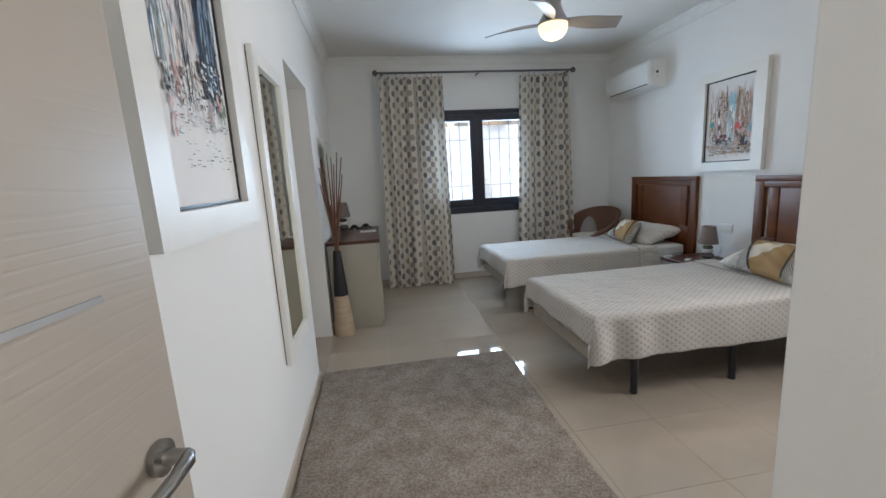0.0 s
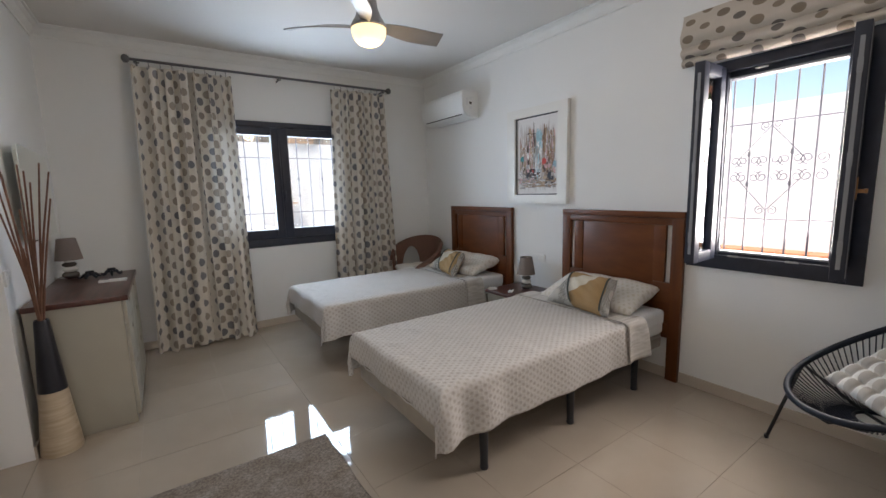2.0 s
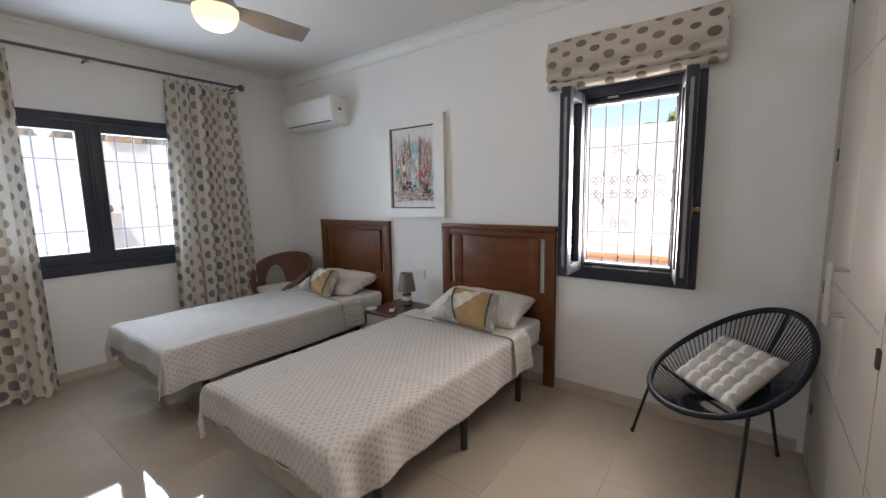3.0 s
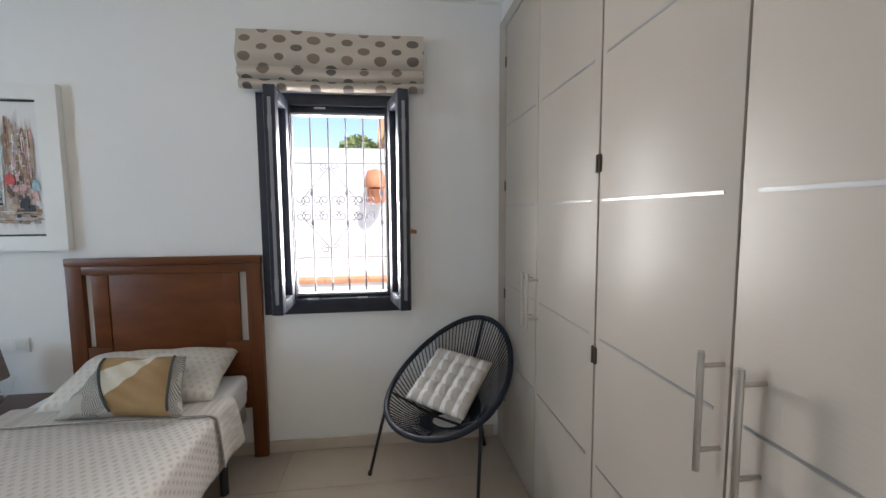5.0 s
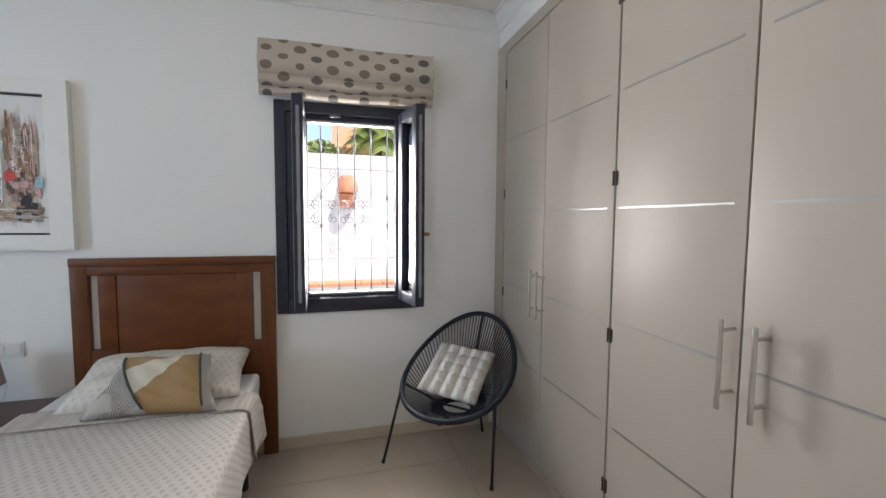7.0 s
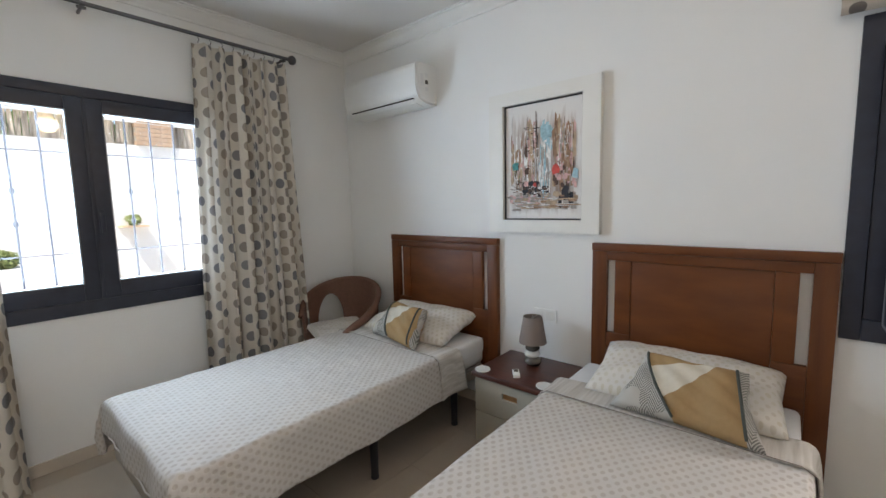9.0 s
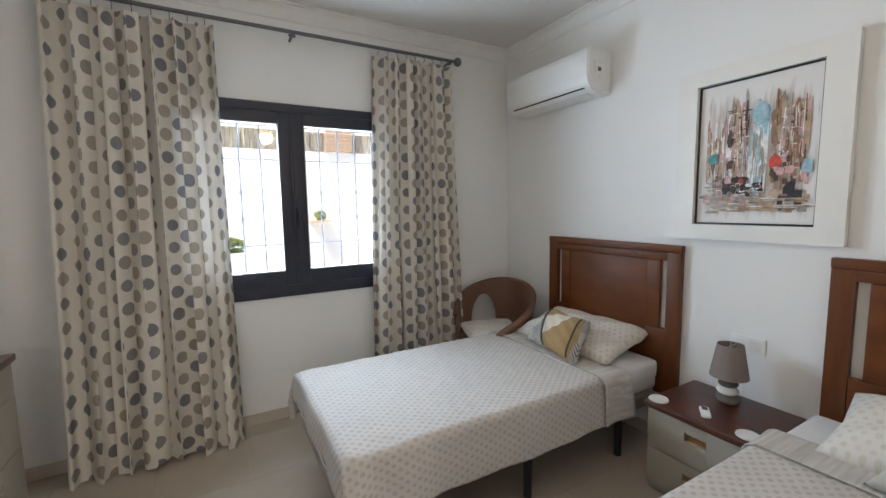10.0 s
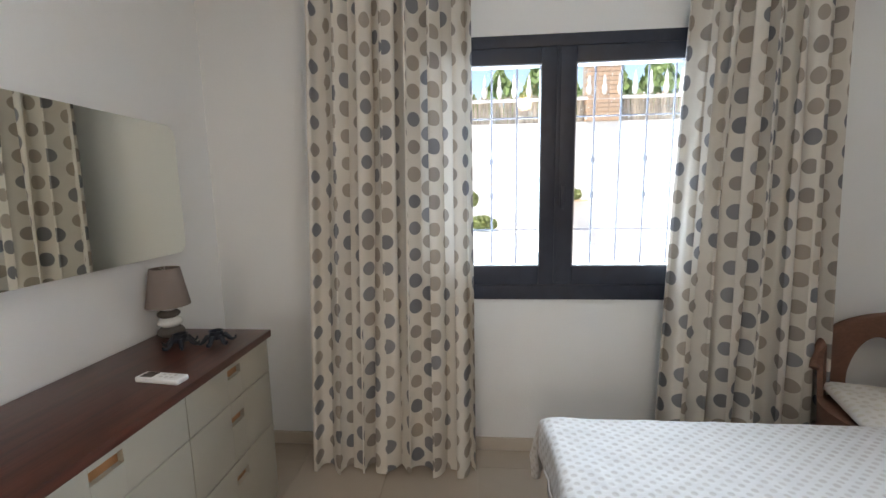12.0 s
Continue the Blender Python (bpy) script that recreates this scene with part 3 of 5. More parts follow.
        for sz in (-1, 1):
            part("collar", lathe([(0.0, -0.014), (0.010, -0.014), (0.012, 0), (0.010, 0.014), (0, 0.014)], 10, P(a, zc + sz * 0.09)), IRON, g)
    return g


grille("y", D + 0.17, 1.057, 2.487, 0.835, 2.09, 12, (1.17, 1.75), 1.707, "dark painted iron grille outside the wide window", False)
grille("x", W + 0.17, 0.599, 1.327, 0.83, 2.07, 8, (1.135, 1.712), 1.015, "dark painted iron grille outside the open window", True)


# ---------- curtains, rod, blind ----------
def curtain(x0, x1, b0, b1, seed, label, belly):
    """Hanging cloth from (x0..x1) at the top to (b0..b1) at the hem, gathered in uneven pleats."""
    rnd = random.Random(seed)
    n, m = 260, 26
    waves = [(rnd.uniform(6.6, 8.0), rnd.uniform(0, 6.28), 0.030), (rnd.uniform(11, 14), rnd.uniform(0, 6.28), 0.012), (rnd.uniform(3, 4), rnd.uniform(0, 6.28), 0.010)]

    def off(u, v):
        wob = u + 0.012 * math.sin(3.0 * v + 5 * u)
        s = sum(a * math.sin(2 * math.pi * f * wob + p) for f, p, a in waves)
        s = 0.048 * math.tanh(s * 42)
        return s * (0.70 + 0.30 * (1 - v)) + 0.003 * math.sin(40 * u + 7 * v)

    def slip(u, v):
        f, p, _ = waves[0]
        return 0.017 * math.sin(2 * (2 * math.pi * f * u + p) + 0.4 * math.sin(2 * v)) * min(1, 12 * u, 12 * (1 - u))

    us = [0.0]
    for i in range(n):
        dx = (x1 - x0) / n + slip((i + 1) / n, 0.5) - slip(i / n, 0.5)
        dy = off((i + 1) / n, 0.5) - off(i / n, 0.5)
        us.append(us[-1] + math.hypot(dx, dy))

    def place(u, v):
        a, b = b0 + (x0 - b0) * v, b1 + (x1 - b1) * v
        hem = 0.012 + 0.008 * math.sin(9 * u + seed)
        return (a + (b - a) * u + slip(u, v), 4.470 - belly * (1 - v) ** 1.4 + off(u, v), hem + (2.462 - hem) * v)

    g = thing("curtain", (0, 0, 0), label, "curtain", "curtains at the wide window")
    bm = sheet(n, m, place, 0.0, lambda u, v: (us[round(u * n)], v * 2.45))
    ob = part("cloth", bm, CURTAIN, g, smooth=180)
    for k in range(9):
        u = (k + 0.5) / 9
        x = x0 + (x1 - x0) * u
        heading = bmesh.new()
        tube([(x, 4.450, 2.455), (x + 0.004, 4.436, 2.475), (x, 4.45, 2.492)], 0.002, 5, heading)
        part("hook", heading, PEWTER, g, "small curtain hook")
    return g


curtain(0.600, 1.345, 0.545, 1.355, 3, "full-length cream curtain with taupe and charcoal dots, drawn open", 0.125)
curtain(2.295, 2.93, 2.215, 2.975, 8, "full-length cream curtain with taupe and charcoal dots, beside the rattan chair", 0.06)
rod = thing("curtain_rod", (0, 0, 0), "slim pewter grey curtain rod with ball ends", "curtain rod")
part("rod", tube([(0.595, 4.45, 2.505), (2.955, 4.45, 2.505)], 0.0115, 14), PEWTER, rod)
for x, s in ((0.595, -1), (2.955, 1)):
    part("finial", lathe([(0, -0.032), (0.014, -0.030), (0.026, -0.018), (0.031, 0), (0.026, 0.018), (0.014, 0.030), (0, 0.032)], 20, (x + s * 0.02, 4.45, 2.505)), PEWTER, rod, "ball finial")
for x in (0.645, 1.775, 2.90):
    bm = tube([(x, D - 0.001, 2.485), (x, 4.45, 2.485)], 0.008, 10)
    lathe([(0, 0), (0.022, 0), (0.022, 0.006), (0, 0.006)], 14, (x, 4.452, 2.480), bm)
    part("bracket", bm, PEWTER, rod)

blind = thing("roman_blind", (0, 0, 0), "beige roman blind with brown dots, raised over the side window", "blind")


def blind_fold(front, z_hi, z_lo, depth, v0):
    n = 16

    def place(u, v):
        y = 1.437 - 0.984 * u
        z = z_hi + (z_lo - z_hi) * v
        x = front - depth * math.sin(math.pi * v ** 2.2) + 0.003 * math.sin(5 * u + v0)
        return (x, y, z + 0.004 * math.sin(7 * u + v0 * 3))
    return sheet(24, n, place, 0.003, lambda u, v: (u * 0.984, v0 + v * abs(z_hi - z_lo) * 1.15))


part("valance", box(3.468, W - 0.001, 0.456, 1.434, 2.335, 2.370, 0.003), BLIND, blind, "fabric-covered head rail")
part("fold", blind_fold(3.462, 2.375, 2.190, 0.034, 0.0), BLIND, blind)
part("fold", blind_fold(3.474, 2.225, 2.128, 0.034, 0.27), BLIND, blind)
part("fold", blind_fold(3.484, 2.150, 2.076, 0.026, 0.43), BLIND, blind)
part("side_cloth", box(3.470, W - 0.002, 0.458, 0.462, 2.09, 2.34), BLIND, blind)
part("side_cloth", box(3.470, W - 0.002, 1.428, 1.432, 2.09, 2.34), BLIND, blind)
part("cord", tube([(3.50, 0.43, 2.34), (3.505, 0.425, 1.6), (3.505, 0.43, 0.98)], 0.0012, 5), PLASTIC, blind, "thin white pull cord")


# ---------- wardrobe ----------
ward = thing("wardrobe", (0, 0, 0), "taupe built-in wardrobe with four doors and steel inlay lines", "wardrobe")
for x0, x1 in ((3.395, W - 0.002), (1.222, 1.285)):
    part("side_trim", box(x0, x1, -0.05, 0.0, 0.0, 2.495, 0.003), TAUPE, ward)
part("top_trim", box(1.285, 3.395, -0.05, 0.0, 2.43, 2.495, 0.003), TAUPE, ward)
part("plinth", box(1.285, 3.395, -0.05, -0.006, 0.0, 0.055, 0.003), TAUPE, ward)
part("body", box(1.222, W - 0.002, -0.60, -0.055, 0.0, 2.49), TAUPE, ward)
DOORS = [(2.885, 3.390, 3.39, 2.93), (2.345, 2.881, 2.345, 2.862), (1.812, 2.335, 2.335, 1.828), (1.290, 1.806, 1.29, 1.735)]
for i, (x0, x1, hinge, hx) in enumerate(DOORS):
    dr = part("door", box(x0, x1, -0.045, -0.002 , 0.062, 2.424, 0.003), WARDROBE_GRAIN, ward)
    left = hinge < (x0 + x1) / 2
    g0, g1 = (x0 + 0.040, x1 - 0.035) if left else (x0 + 0.035, x1 - 0.025)
    for z in (1.885, 1.442, 1.0, 0.575):
        part("inlay", box(g0, g1, -0.003, -0.0005, z - 0.0038, z + 0.0038), CHROME, dr, "thin polished steel inlay line")
    hb = tube([(hx, 0.048, 0.882), (hx, 0.048, 1.130)], 0.0065, 12)
    for z in (0.925, 1.10):
        tube([(hx, -0.003, z), (hx, 0.048, z)], 0.005, 8, hb)
    part("handle", hb, STEEL, dr, "brushed steel bar handle")
    for z in (2.235, 1.557, 0.94, 0.32):
        s = 1 if left else -1
        hg = box(min(hinge + s * 0.002, hinge + s * 0.011), max(hinge + s * 0.002, hinge + s * 0.011), -0.003, 0.0005, z - 0.026, z + 0.026, 0.001)
        tube([(hinge + s * 0.003, 0.002, z - 0.028), (hinge + s * 0.003, 0.002, z + 0.028)], 0.004, 8, hg)
        part("hinge", hg, HINGE, dr, "small steel hinge")


# ---------- entrance door leaf ----------
leaf = thing("entrance_door", (0.115, Y0 + 0.02, 0), "open taupe door with a steel lever handle and inlay lines", "door", "", -5.8)
part("door_leaf", box(-0.040, 0, 0.0, 0.885, 0.008, 2.04, 0.003), DOOR_GRAIN, leaf)
for z in (0.55, LEAF_Z, 1.75):
    part("inlay", box(0.0, 0.0025, 0.02, 0.80, z - 0.0035, z + 0.0035), CHROME, leaf, "thin polished steel inlay line")
bm = bmesh.new()
rose = lathe([(0, 0), (0.021, 0), (0.021, 0.008), (0.010, 0.010), (0.0085, 0.034), (0, 0.036)], 24)
rose.transform(Matrix.Translation((0.001, 0.832, HANDLE_Z)) @ Matrix.Rotation(radians(90), 4, "Y"))
tube([(0.034, 0.834, HANDLE_Z), (0.040, 0.822, HANDLE_Z), (0.041, 0.785, HANDLE_Z - 0.002), (0.040, 0.722, HANDLE_Z - 0.004)], [0.0075, 0.0085, 0.0080, 0.007], 12, rose)
part("handle", rose, DARK_STEEL, leaf, "brushed steel lever on a round rose")


# ---------- floor rug ----------
rng_rug = random.Random(5)


def rug():
    def place(u, v):
        e = 0.006 * math.sin(23 * u + 3) + 0.006 * math.sin(31 * v)
        return (0.014 + 1.315 * u + e * (0 if 0.02 < u < 0.98 else 0.6), 0.32 + 1.93 * v + (0.004 * math.sin(40 * u) if v in (0, 1) else 0), 0.020 + 0.003 * noise.noise((u * 60, v * 90, 1)) if 0 < u < 1 and 0 < v < 1 else 0.004)
    bm = sheet(130, 190, place)
    return bm


r = link("rug", rug(), RUG, 180)
tagged(r, "grey-beige shaggy pile rug on cream tiles", "rug")


# ---------- beds ----------
def headboard(y0, y1, label):
    h = thing("headboard", (3.49, (y0 + y1) / 2, 0), label, "headboard", "headboards against the wall")
    w = (y1 - y0) / 2
    for s in (-1, 1):
        a, b = sorted((s * w, s * (w - 0.078)))
        part("post", box(0, 0.036, a, b, 0, 1.135, 0.003), CHERRY, h)
        c, d = sorted((s * (w - 0.120), s * (w - 0.200)))
        part("slat", box(0.004, 0.032, c, d, 0.692, 1.086, 0.003), CHERRY_PANEL, h)
    part("top_rail", box(-0.002, 0.036, -w - 0.002, w + 0.002, 1.136, 1.178, 0.003), CHERRY_RAIL, h)
    part("upper_rail", box(0.001, 0.036, -w + 0.078, w - 0.078, 1.088, 1.134, 0.003), CHERRY_RAIL, h)
    for s in (-1, 1):
        a, b = sorted((s * (w - 0.079), s * (w - 0.200)))
        part("lower_rail", box(0.004, 0.034, a, b, 0.402, 0.690, 0.003), CHERRY_RAIL, h)
    part("panel", box(0.010, 0.028, -w + 0.201, w - 0.201, 0.402, 1.086, 0.002), CHERRY_PANEL, h)
    part("bottom_rail", box(0.004, 0.034, -w + 0.078, w - 0.078, 0.30, 0.40, 0.003), CHERRY_RAIL, h)
    return h


headboard(1.378, 2.363, "dark cherry wood headboard beside the open window")
headboard(2.985, 3.988, "dark cherry wood headboard beside the rattan chair")


def pillow_mesh(w, d, h, seed, n=26, pinch=0.10, taper=0.0):
    rnd = random.Random(seed)
    ph = [rnd.uniform(0, 6) for _ in range(6)]
    bm = bmesh.new()
    lay = bm.loops.layers.uv.new("UVMap")
    for side in (1, -1):
        g = []
        for i in range(n + 1):
            row = []
            for j in range(n + 1):
                u, v = 2 * i / n - 1, 2 * j / n - 1
                k = max(0.0, (1 - u ** 4) * (1 - v ** 4)) ** 0.5
                x = w / 2 * u * (1 - pinch * (1 - abs(v)) ** 1.0 * abs(u) ** 3 * 0.5)
                y = d / 2 * v * (1 - pinch * (1 - abs(u)) ** 1.0 * abs(v) ** 3 * 0.5)
                z = side * h / 2 * k * (1 + 0.10 * math.sin(3 * u + ph[0]) * math.sin(3 * v + ph[1])) + 0.010 * k * math.sin(9 * u + 6 * v + ph[2]) * math.sin(5 * v + ph[3])
                row.append(bm.verts.new((x * (1 - taper * v), y, z + 0.004 * k * noise.noise((x * 14, y * 14, seed)))))
            g.append(row)
        for i in range(n):
            for j in range(n):
                q = [g[i][j], g[i + 1][j], g[i + 1][j + 1], g[i][j + 1]]
                f = bm.faces.new(q if side > 0 else q[::-1])
                for lp in f.loops:
                    lp[lay].uv = (lp.vert.co.x + (0 if side > 0 else 3), lp.vert.co.y)
    bmesh.ops.remove_doubles(bm, verts=bm.verts, dist=0.0004)
    return bm


def coverlet(y0, y1, seed, x0):
    """Cloth over the mattress: top at 0.515, hanging over foot and both sides, uneven hem and a drooping foot corner."""
    x1, top = 3.02, 0.515
    wdt = y1 - y0
    over, foot = 0.275, 0.180
    nu, nv = 150, 120
    Lx, Ly = (x1 - x0) + foot, wdt + 2 * over

    def fold(s, limit, r=0.035):
        """Distance along cloth beyond the edge -> (outward, down)."""
        if s <= 0:
            return s, 0.0
        q = min(s / r, math.pi / 2)
        out, down = r * math.sin(q), r * (1 - math.cos(q))
        rest = max(0.0, s - r * math.pi / 2)
        return out + rest * 0.05, down + rest

    def place(u, v):
        a = -foot + Lx * u                     # along the bed, 0 at the foot edge
        b = -over + Ly * v                     # across the bed, 0 at the near edge
        oa, da = fold(-a, foot)
        ob1, db1 = fold(-b, over)
        ob2, db2 = fold(b - wdt, over)
        x = x0 + (a if a > 0 else -oa)
        y = y0 + (b if b > 0 else -ob1) if b < wdt else y0 + wdt + ob2
        side = max(db1, db2)
        z = top - max(da, side) - 0.16 * min(da, side)
        if min(da, side) > 0.01:
            k = min(da, side)
            x -= 0.20 * k
            y += (-1 if db1 > 0 else 1) * 0.10 * k
        rip = 0.006 * math.sin(8 * a + seed) * min(1, side / 0.1) + 0.004 * math.sin(23 * a + 2 * seed) * min(1, side / 0.15)
        y += rip * (-1 if db1 > 0 else 1) * (1 if side > 0 else 0)
        x -= (0.010 * math.sin(14 * b + seed) * min(1, da / 0.1)) if da > 0 else 0
        if side == 0 and da == 0:
            z += 0.006 * noise.noise((x * 5, y * 5, seed)) + 0.003 * noise.noise((x * 16, y * 16, seed + 3))
        crease = max(0.0, 0.16 - abs(noise.noise((x * 3.5 + y * 2, y * 6 - x * 2, seed + 9)))) / 0.16
        z += 0.0045 * crease * (0.25 + 0.75 * max(0.0, 1 - (x - x0) / 1.1))
        near = math.exp(-max(0.0, a) / 0.22) * min(1, side / 0.12)
        y += (-1 if db1 > 0 else 1) * (0.022 * math.sin(26 * a + seed * 2) * near if side > 0 else 0)
        return (x, y, z)
    return sheet(nu, nv, place, 0.006, lambda u, v: (Lx * u, Ly * v))


def turndown(y0, y1, seed):
    """The folded-back top of the bedclothes, hanging a little further down at the sides."""
    x0, x1, top, over = 2.965, 3.16, 0.523, 0.27
    wdt = y1 - y0
    Ly = wdt + 2 * over

    def place(u, v):
        a, b = (x1 - x0) * u, -over + Ly * v
        out = max(-b, b - wdt, 0)
        q = min(out / 0.04, math.pi / 2)
        o, dn = 0.046 * math.sin(q), 0.04 * (1 - math.cos(q)) + max(0, out - 0.063)
        y = (y0 - o if b < wdt / 2 else y1 + o) if out > 0 else y0 + b
        y += (-1 if b < wdt / 2 else 1) * (0.10 * max(0, out - 0.06) + 0.010 * math.sin(26 * a + seed) * min(1, out / 0.1)) if out > 0 else 0
        return (x0 + a + 0.14 * max(0, out - 0.05) * (a / (x1 - x0) - 0.2) + 0.006 * math.sin(9 * b + seed), y, top - dn + 0.004 * math.sin(7 * b + 3 * a + seed) * (1 if out == 0 else 0))
    return sheet(14, 80, place, 0.006, lambda u, v: ((x1 - x0) * u, Ly * v))


def bed(y0, seed, label, foot):
    y1 = y0 + 0.90
    b = thing("bed", (0, 0, 0), label, "bed", "twin beds")
    fr = box(foot, 3.46, y0 + 0.005, y0 + 0.045, 0.245, 0.315, 0.012)
    box(foot, 3.46, y1 - 0.045, y1 - 0.005, 0.245, 0.315, 0.012, fr)
    box(foot - 0.012, foot + 0.04, y0 + 0.035, y1 - 0.035, 0.238, 0.330, 0.012, fr)
    box(3.42, 3.46, y0 + 0.045, y1 - 0.045, 0.265, 0.315, 0.006, fr)
    box(2.50, 2.55, y0 + 0.045, y1 - 0.045, 0.270, 0.310, 0.003, fr)
    part("bed_frame", fr, SLAT, b, "grey-brown slatted base frame")
    part("base_board", box(foot + 0.005, 3.455, y0 + 0.008, y1 - 0.008, 0.316, 0.335, 0.004), SLAT, b)
    for x in (1.87, 2.525, 3.185):
        for y in (y0 + 0.035, y1 - 0.035):
            part("leg", lathe([(0, 0), (0.020, 0), (0.022, 0.004), (0.022, 0.015), (0.0195, 0.02), (0.025, 0.255), (0.030, 0.264), (0, 0.264)], 16, (x, y, 0)), BLACKM, b, "round black leg")
    m = thing("mattress", (0, 0, 0), "white mattress on a slatted base under a coverlet", "mattress", "mattresses")
    part("mattress_body", box(foot, 3.475, y0, y1, 0.336, 0.500, 0.035, segs=4), MATTRESS, m)
    part("sheet", box(3.06, 3.480, y0 - 0.004, y1 + 0.004, 0.400, 0.508, 0.034, segs=4), SHEET, m, "white fitted sheet")
    c = part("coverlet", coverlet(y0, y1, seed, foot + 0.012), COVER, None, smooth=180)
    tagged(c, "cream coverlet with pale beige dots, hanging over the bed sides", "bedspread", "bedspreads")
    fh = bmesh.new()
    tube([(foot - 0.025 + 0.004 * math.sin(9 * k), y0 - 0.02 + 0.94 * k / 20, 0.352 + 0.004 * math.sin(5 * k)) for k in range(1, 20)], 0.003, 6, fh)
    part("hem_seam", fh, COVER, c, "stitched foot hem")
    t = part("turndown", turndown(y0, y1, seed + 2), TURN, None, smooth=180)
    tagged(t, "folded-back pale patterned top sheet across the bed", "sheet", "folded sheets")
    hem = bmesh.new()
    tube([(2.962, y0 - 0.046, 0.44), (2.960, y0 - 0.040, 0.50), (2.960, y0 + 0.0, 0.5255), (2.960, y0 + 0.45, 0.5265), (2.960, y1, 0.5255), (2.960, y1 + 0.04, 0.50)], 0.0016, 6, hem)
    part("edge_seam", hem, SEAM, t, "thin taupe seam")
    pl = part("pillow", pillow_mesh(0.42, 0.74, 0.15, seed, 40), PILLOW, None, smooth=180)
    pl.location, pl.rotation_euler = (3.30, y0 + (0.41 if y0 < 2 else 0.44), 0.585), (0, radians(-15), radians(2))
    tagged(pl, "pale patterned pillow against a cherry headboard", "pillow", "pillows")
    return b


bed(1.47, 1, "single bed with black legs beside the open window", 1.60)
bed(3.085, 7, "single bed with black legs beside the rattan chair", 1.637)


def patch_cloth():
    """Cushion cloth: grey print at both ends, a cream wedge by the slanting seam, tan between."""
    m = bpy.data.materials.new("patchwork_cushion_cloth")
    m.use_nodes = True
    nt = m.node_tree
    b = nt.nodes["Principled BSDF"]
    b.inputs["Roughness"].default_value, b.inputs["Specular IOR Level"].default_value = 0.9, 0.15
    tc, sx = nt.nodes.new("ShaderNodeTexCoord"), nt.nodes.new("ShaderNodeSeparateXYZ")
    nt.links.new(tc.outputs["Object"], sx.inputs[0])
    v = math_node(nt, "DIVIDE", sx.outputs[1], CD / 2)
    u = math_node(nt, "DIVIDE", math_node(nt, "DIVIDE", sx.outputs[0], CW / 2), math_node(nt, "MULTIPLY_ADD", v, -TAPER, 1.0))
    left = math_node(nt, "LESS_THAN", u, math_node(nt, "MULTIPLY_ADD", v, -0.46, -0.50))
    right = math_node(nt, "GREATER_THAN", u, 0.80)
    ends = math_node(nt, "MAXIMUM", left, right)
    under = math_node(nt, "LESS_THAN", v, math_node(nt, "MULTIPLY_ADD", u, 0.51, 0.72))
    over = math_node(nt, "GREATER_THAN", v, math_node(nt, "MULTIPLY_ADD", u, 1.83, -0.01))
    wedge = math_node(nt, "MULTIPLY", under, over)
    n = nt.nodes.new("ShaderNodeTexNoise")
    n.inputs["Scale"].default_value = 60
    nt.links.new(tc.outputs["Object"], n.inputs["Vector"])
    zig = math_node(nt, "MULTIPLY", math_node(nt, "ABSOLUTE", math_node(nt, "SUBTRACT", math_node(nt, "FRACT", math_node(nt, "DIVIDE", sx.outputs[0], 0.075)), 0.5)), 0.10)
    lines = math_node(nt, "GREATER_THAN", math_node(nt, "FRACT", math_node(nt, "DIVIDE", math_node(nt, "ADD", sx.outputs[1], zig), 0.0125)), 0.5)
    patch = nt.nodes.new("ShaderNodeTexNoise")
    patch.inputs["Scale"].default_value, patch.inputs["Detail"].default_value = 13, 0
    nt.links.new(tc.outputs["Object"], patch.inputs["Vector"])
    lined = math_node(nt, "MULTIPLY", lines, math_node(nt, "GREATER_THAN", patch.outputs[0], 0.47))
    weave = nt.nodes.new("ShaderNodeMix")
    weave.data_type = "RGBA"
    weave.inputs[6].default_value, weave.inputs[7].default_value = (0.50, 0.48, 0.44, 1), (0.20, 0.195, 0.18, 1)
    nt.links.new(lined, weave.inputs[0])
    last = None
    for fac, lo, hi in ((None, (0.36, 0.235, 0.115), (0.42, 0.28, 0.145)), (wedge, (0.62, 0.57, 0.47), (0.70, 0.65, 0.55)), (ends, None, None)):
        if fac is ends:
            col = weave.outputs[2]
        else:
            mx = nt.nodes.new("ShaderNodeMix")
            mx.data_type = "RGBA"
            mx.inputs[6].default_value, mx.inputs[7].default_value = (*lo, 1), (*hi, 1)
            nt.links.new(n.outputs[0], mx.inputs[0])
            col = mx.outputs[2]
        if last is None:
            last = col
            continue
        mm = nt.nodes.new("ShaderNodeMix")
        mm.data_type = "RGBA"
        nt.links.new(fac, mm.inputs[0])
        nt.links.new(last, mm.inputs[6])
        nt.links.new(col, mm.inputs[7])
        last = mm.outputs[2]
    nt.links.new(last, b.inputs["Base Color"])
    w = nt.nodes.new("ShaderNodeTexNoise")
    w.inputs["Scale"].default_value = 400
    nt.links.new(tc.outputs["Object"], w.inputs["Vector"])
    bp = nt.nodes.new("ShaderNodeBump")
    bp.inputs["Strength"].default_value, bp.inputs["Distance"].default_value = 0.3, 0.003
    nt.links.new(w.outputs[0], bp.inputs["Height"])
    nt.links.new(bp.outputs[0], b.inputs["Normal"])
    return m


CW, CD, TAPER = 0.45, 0.285, 0.19
PATCH = patch_cloth()


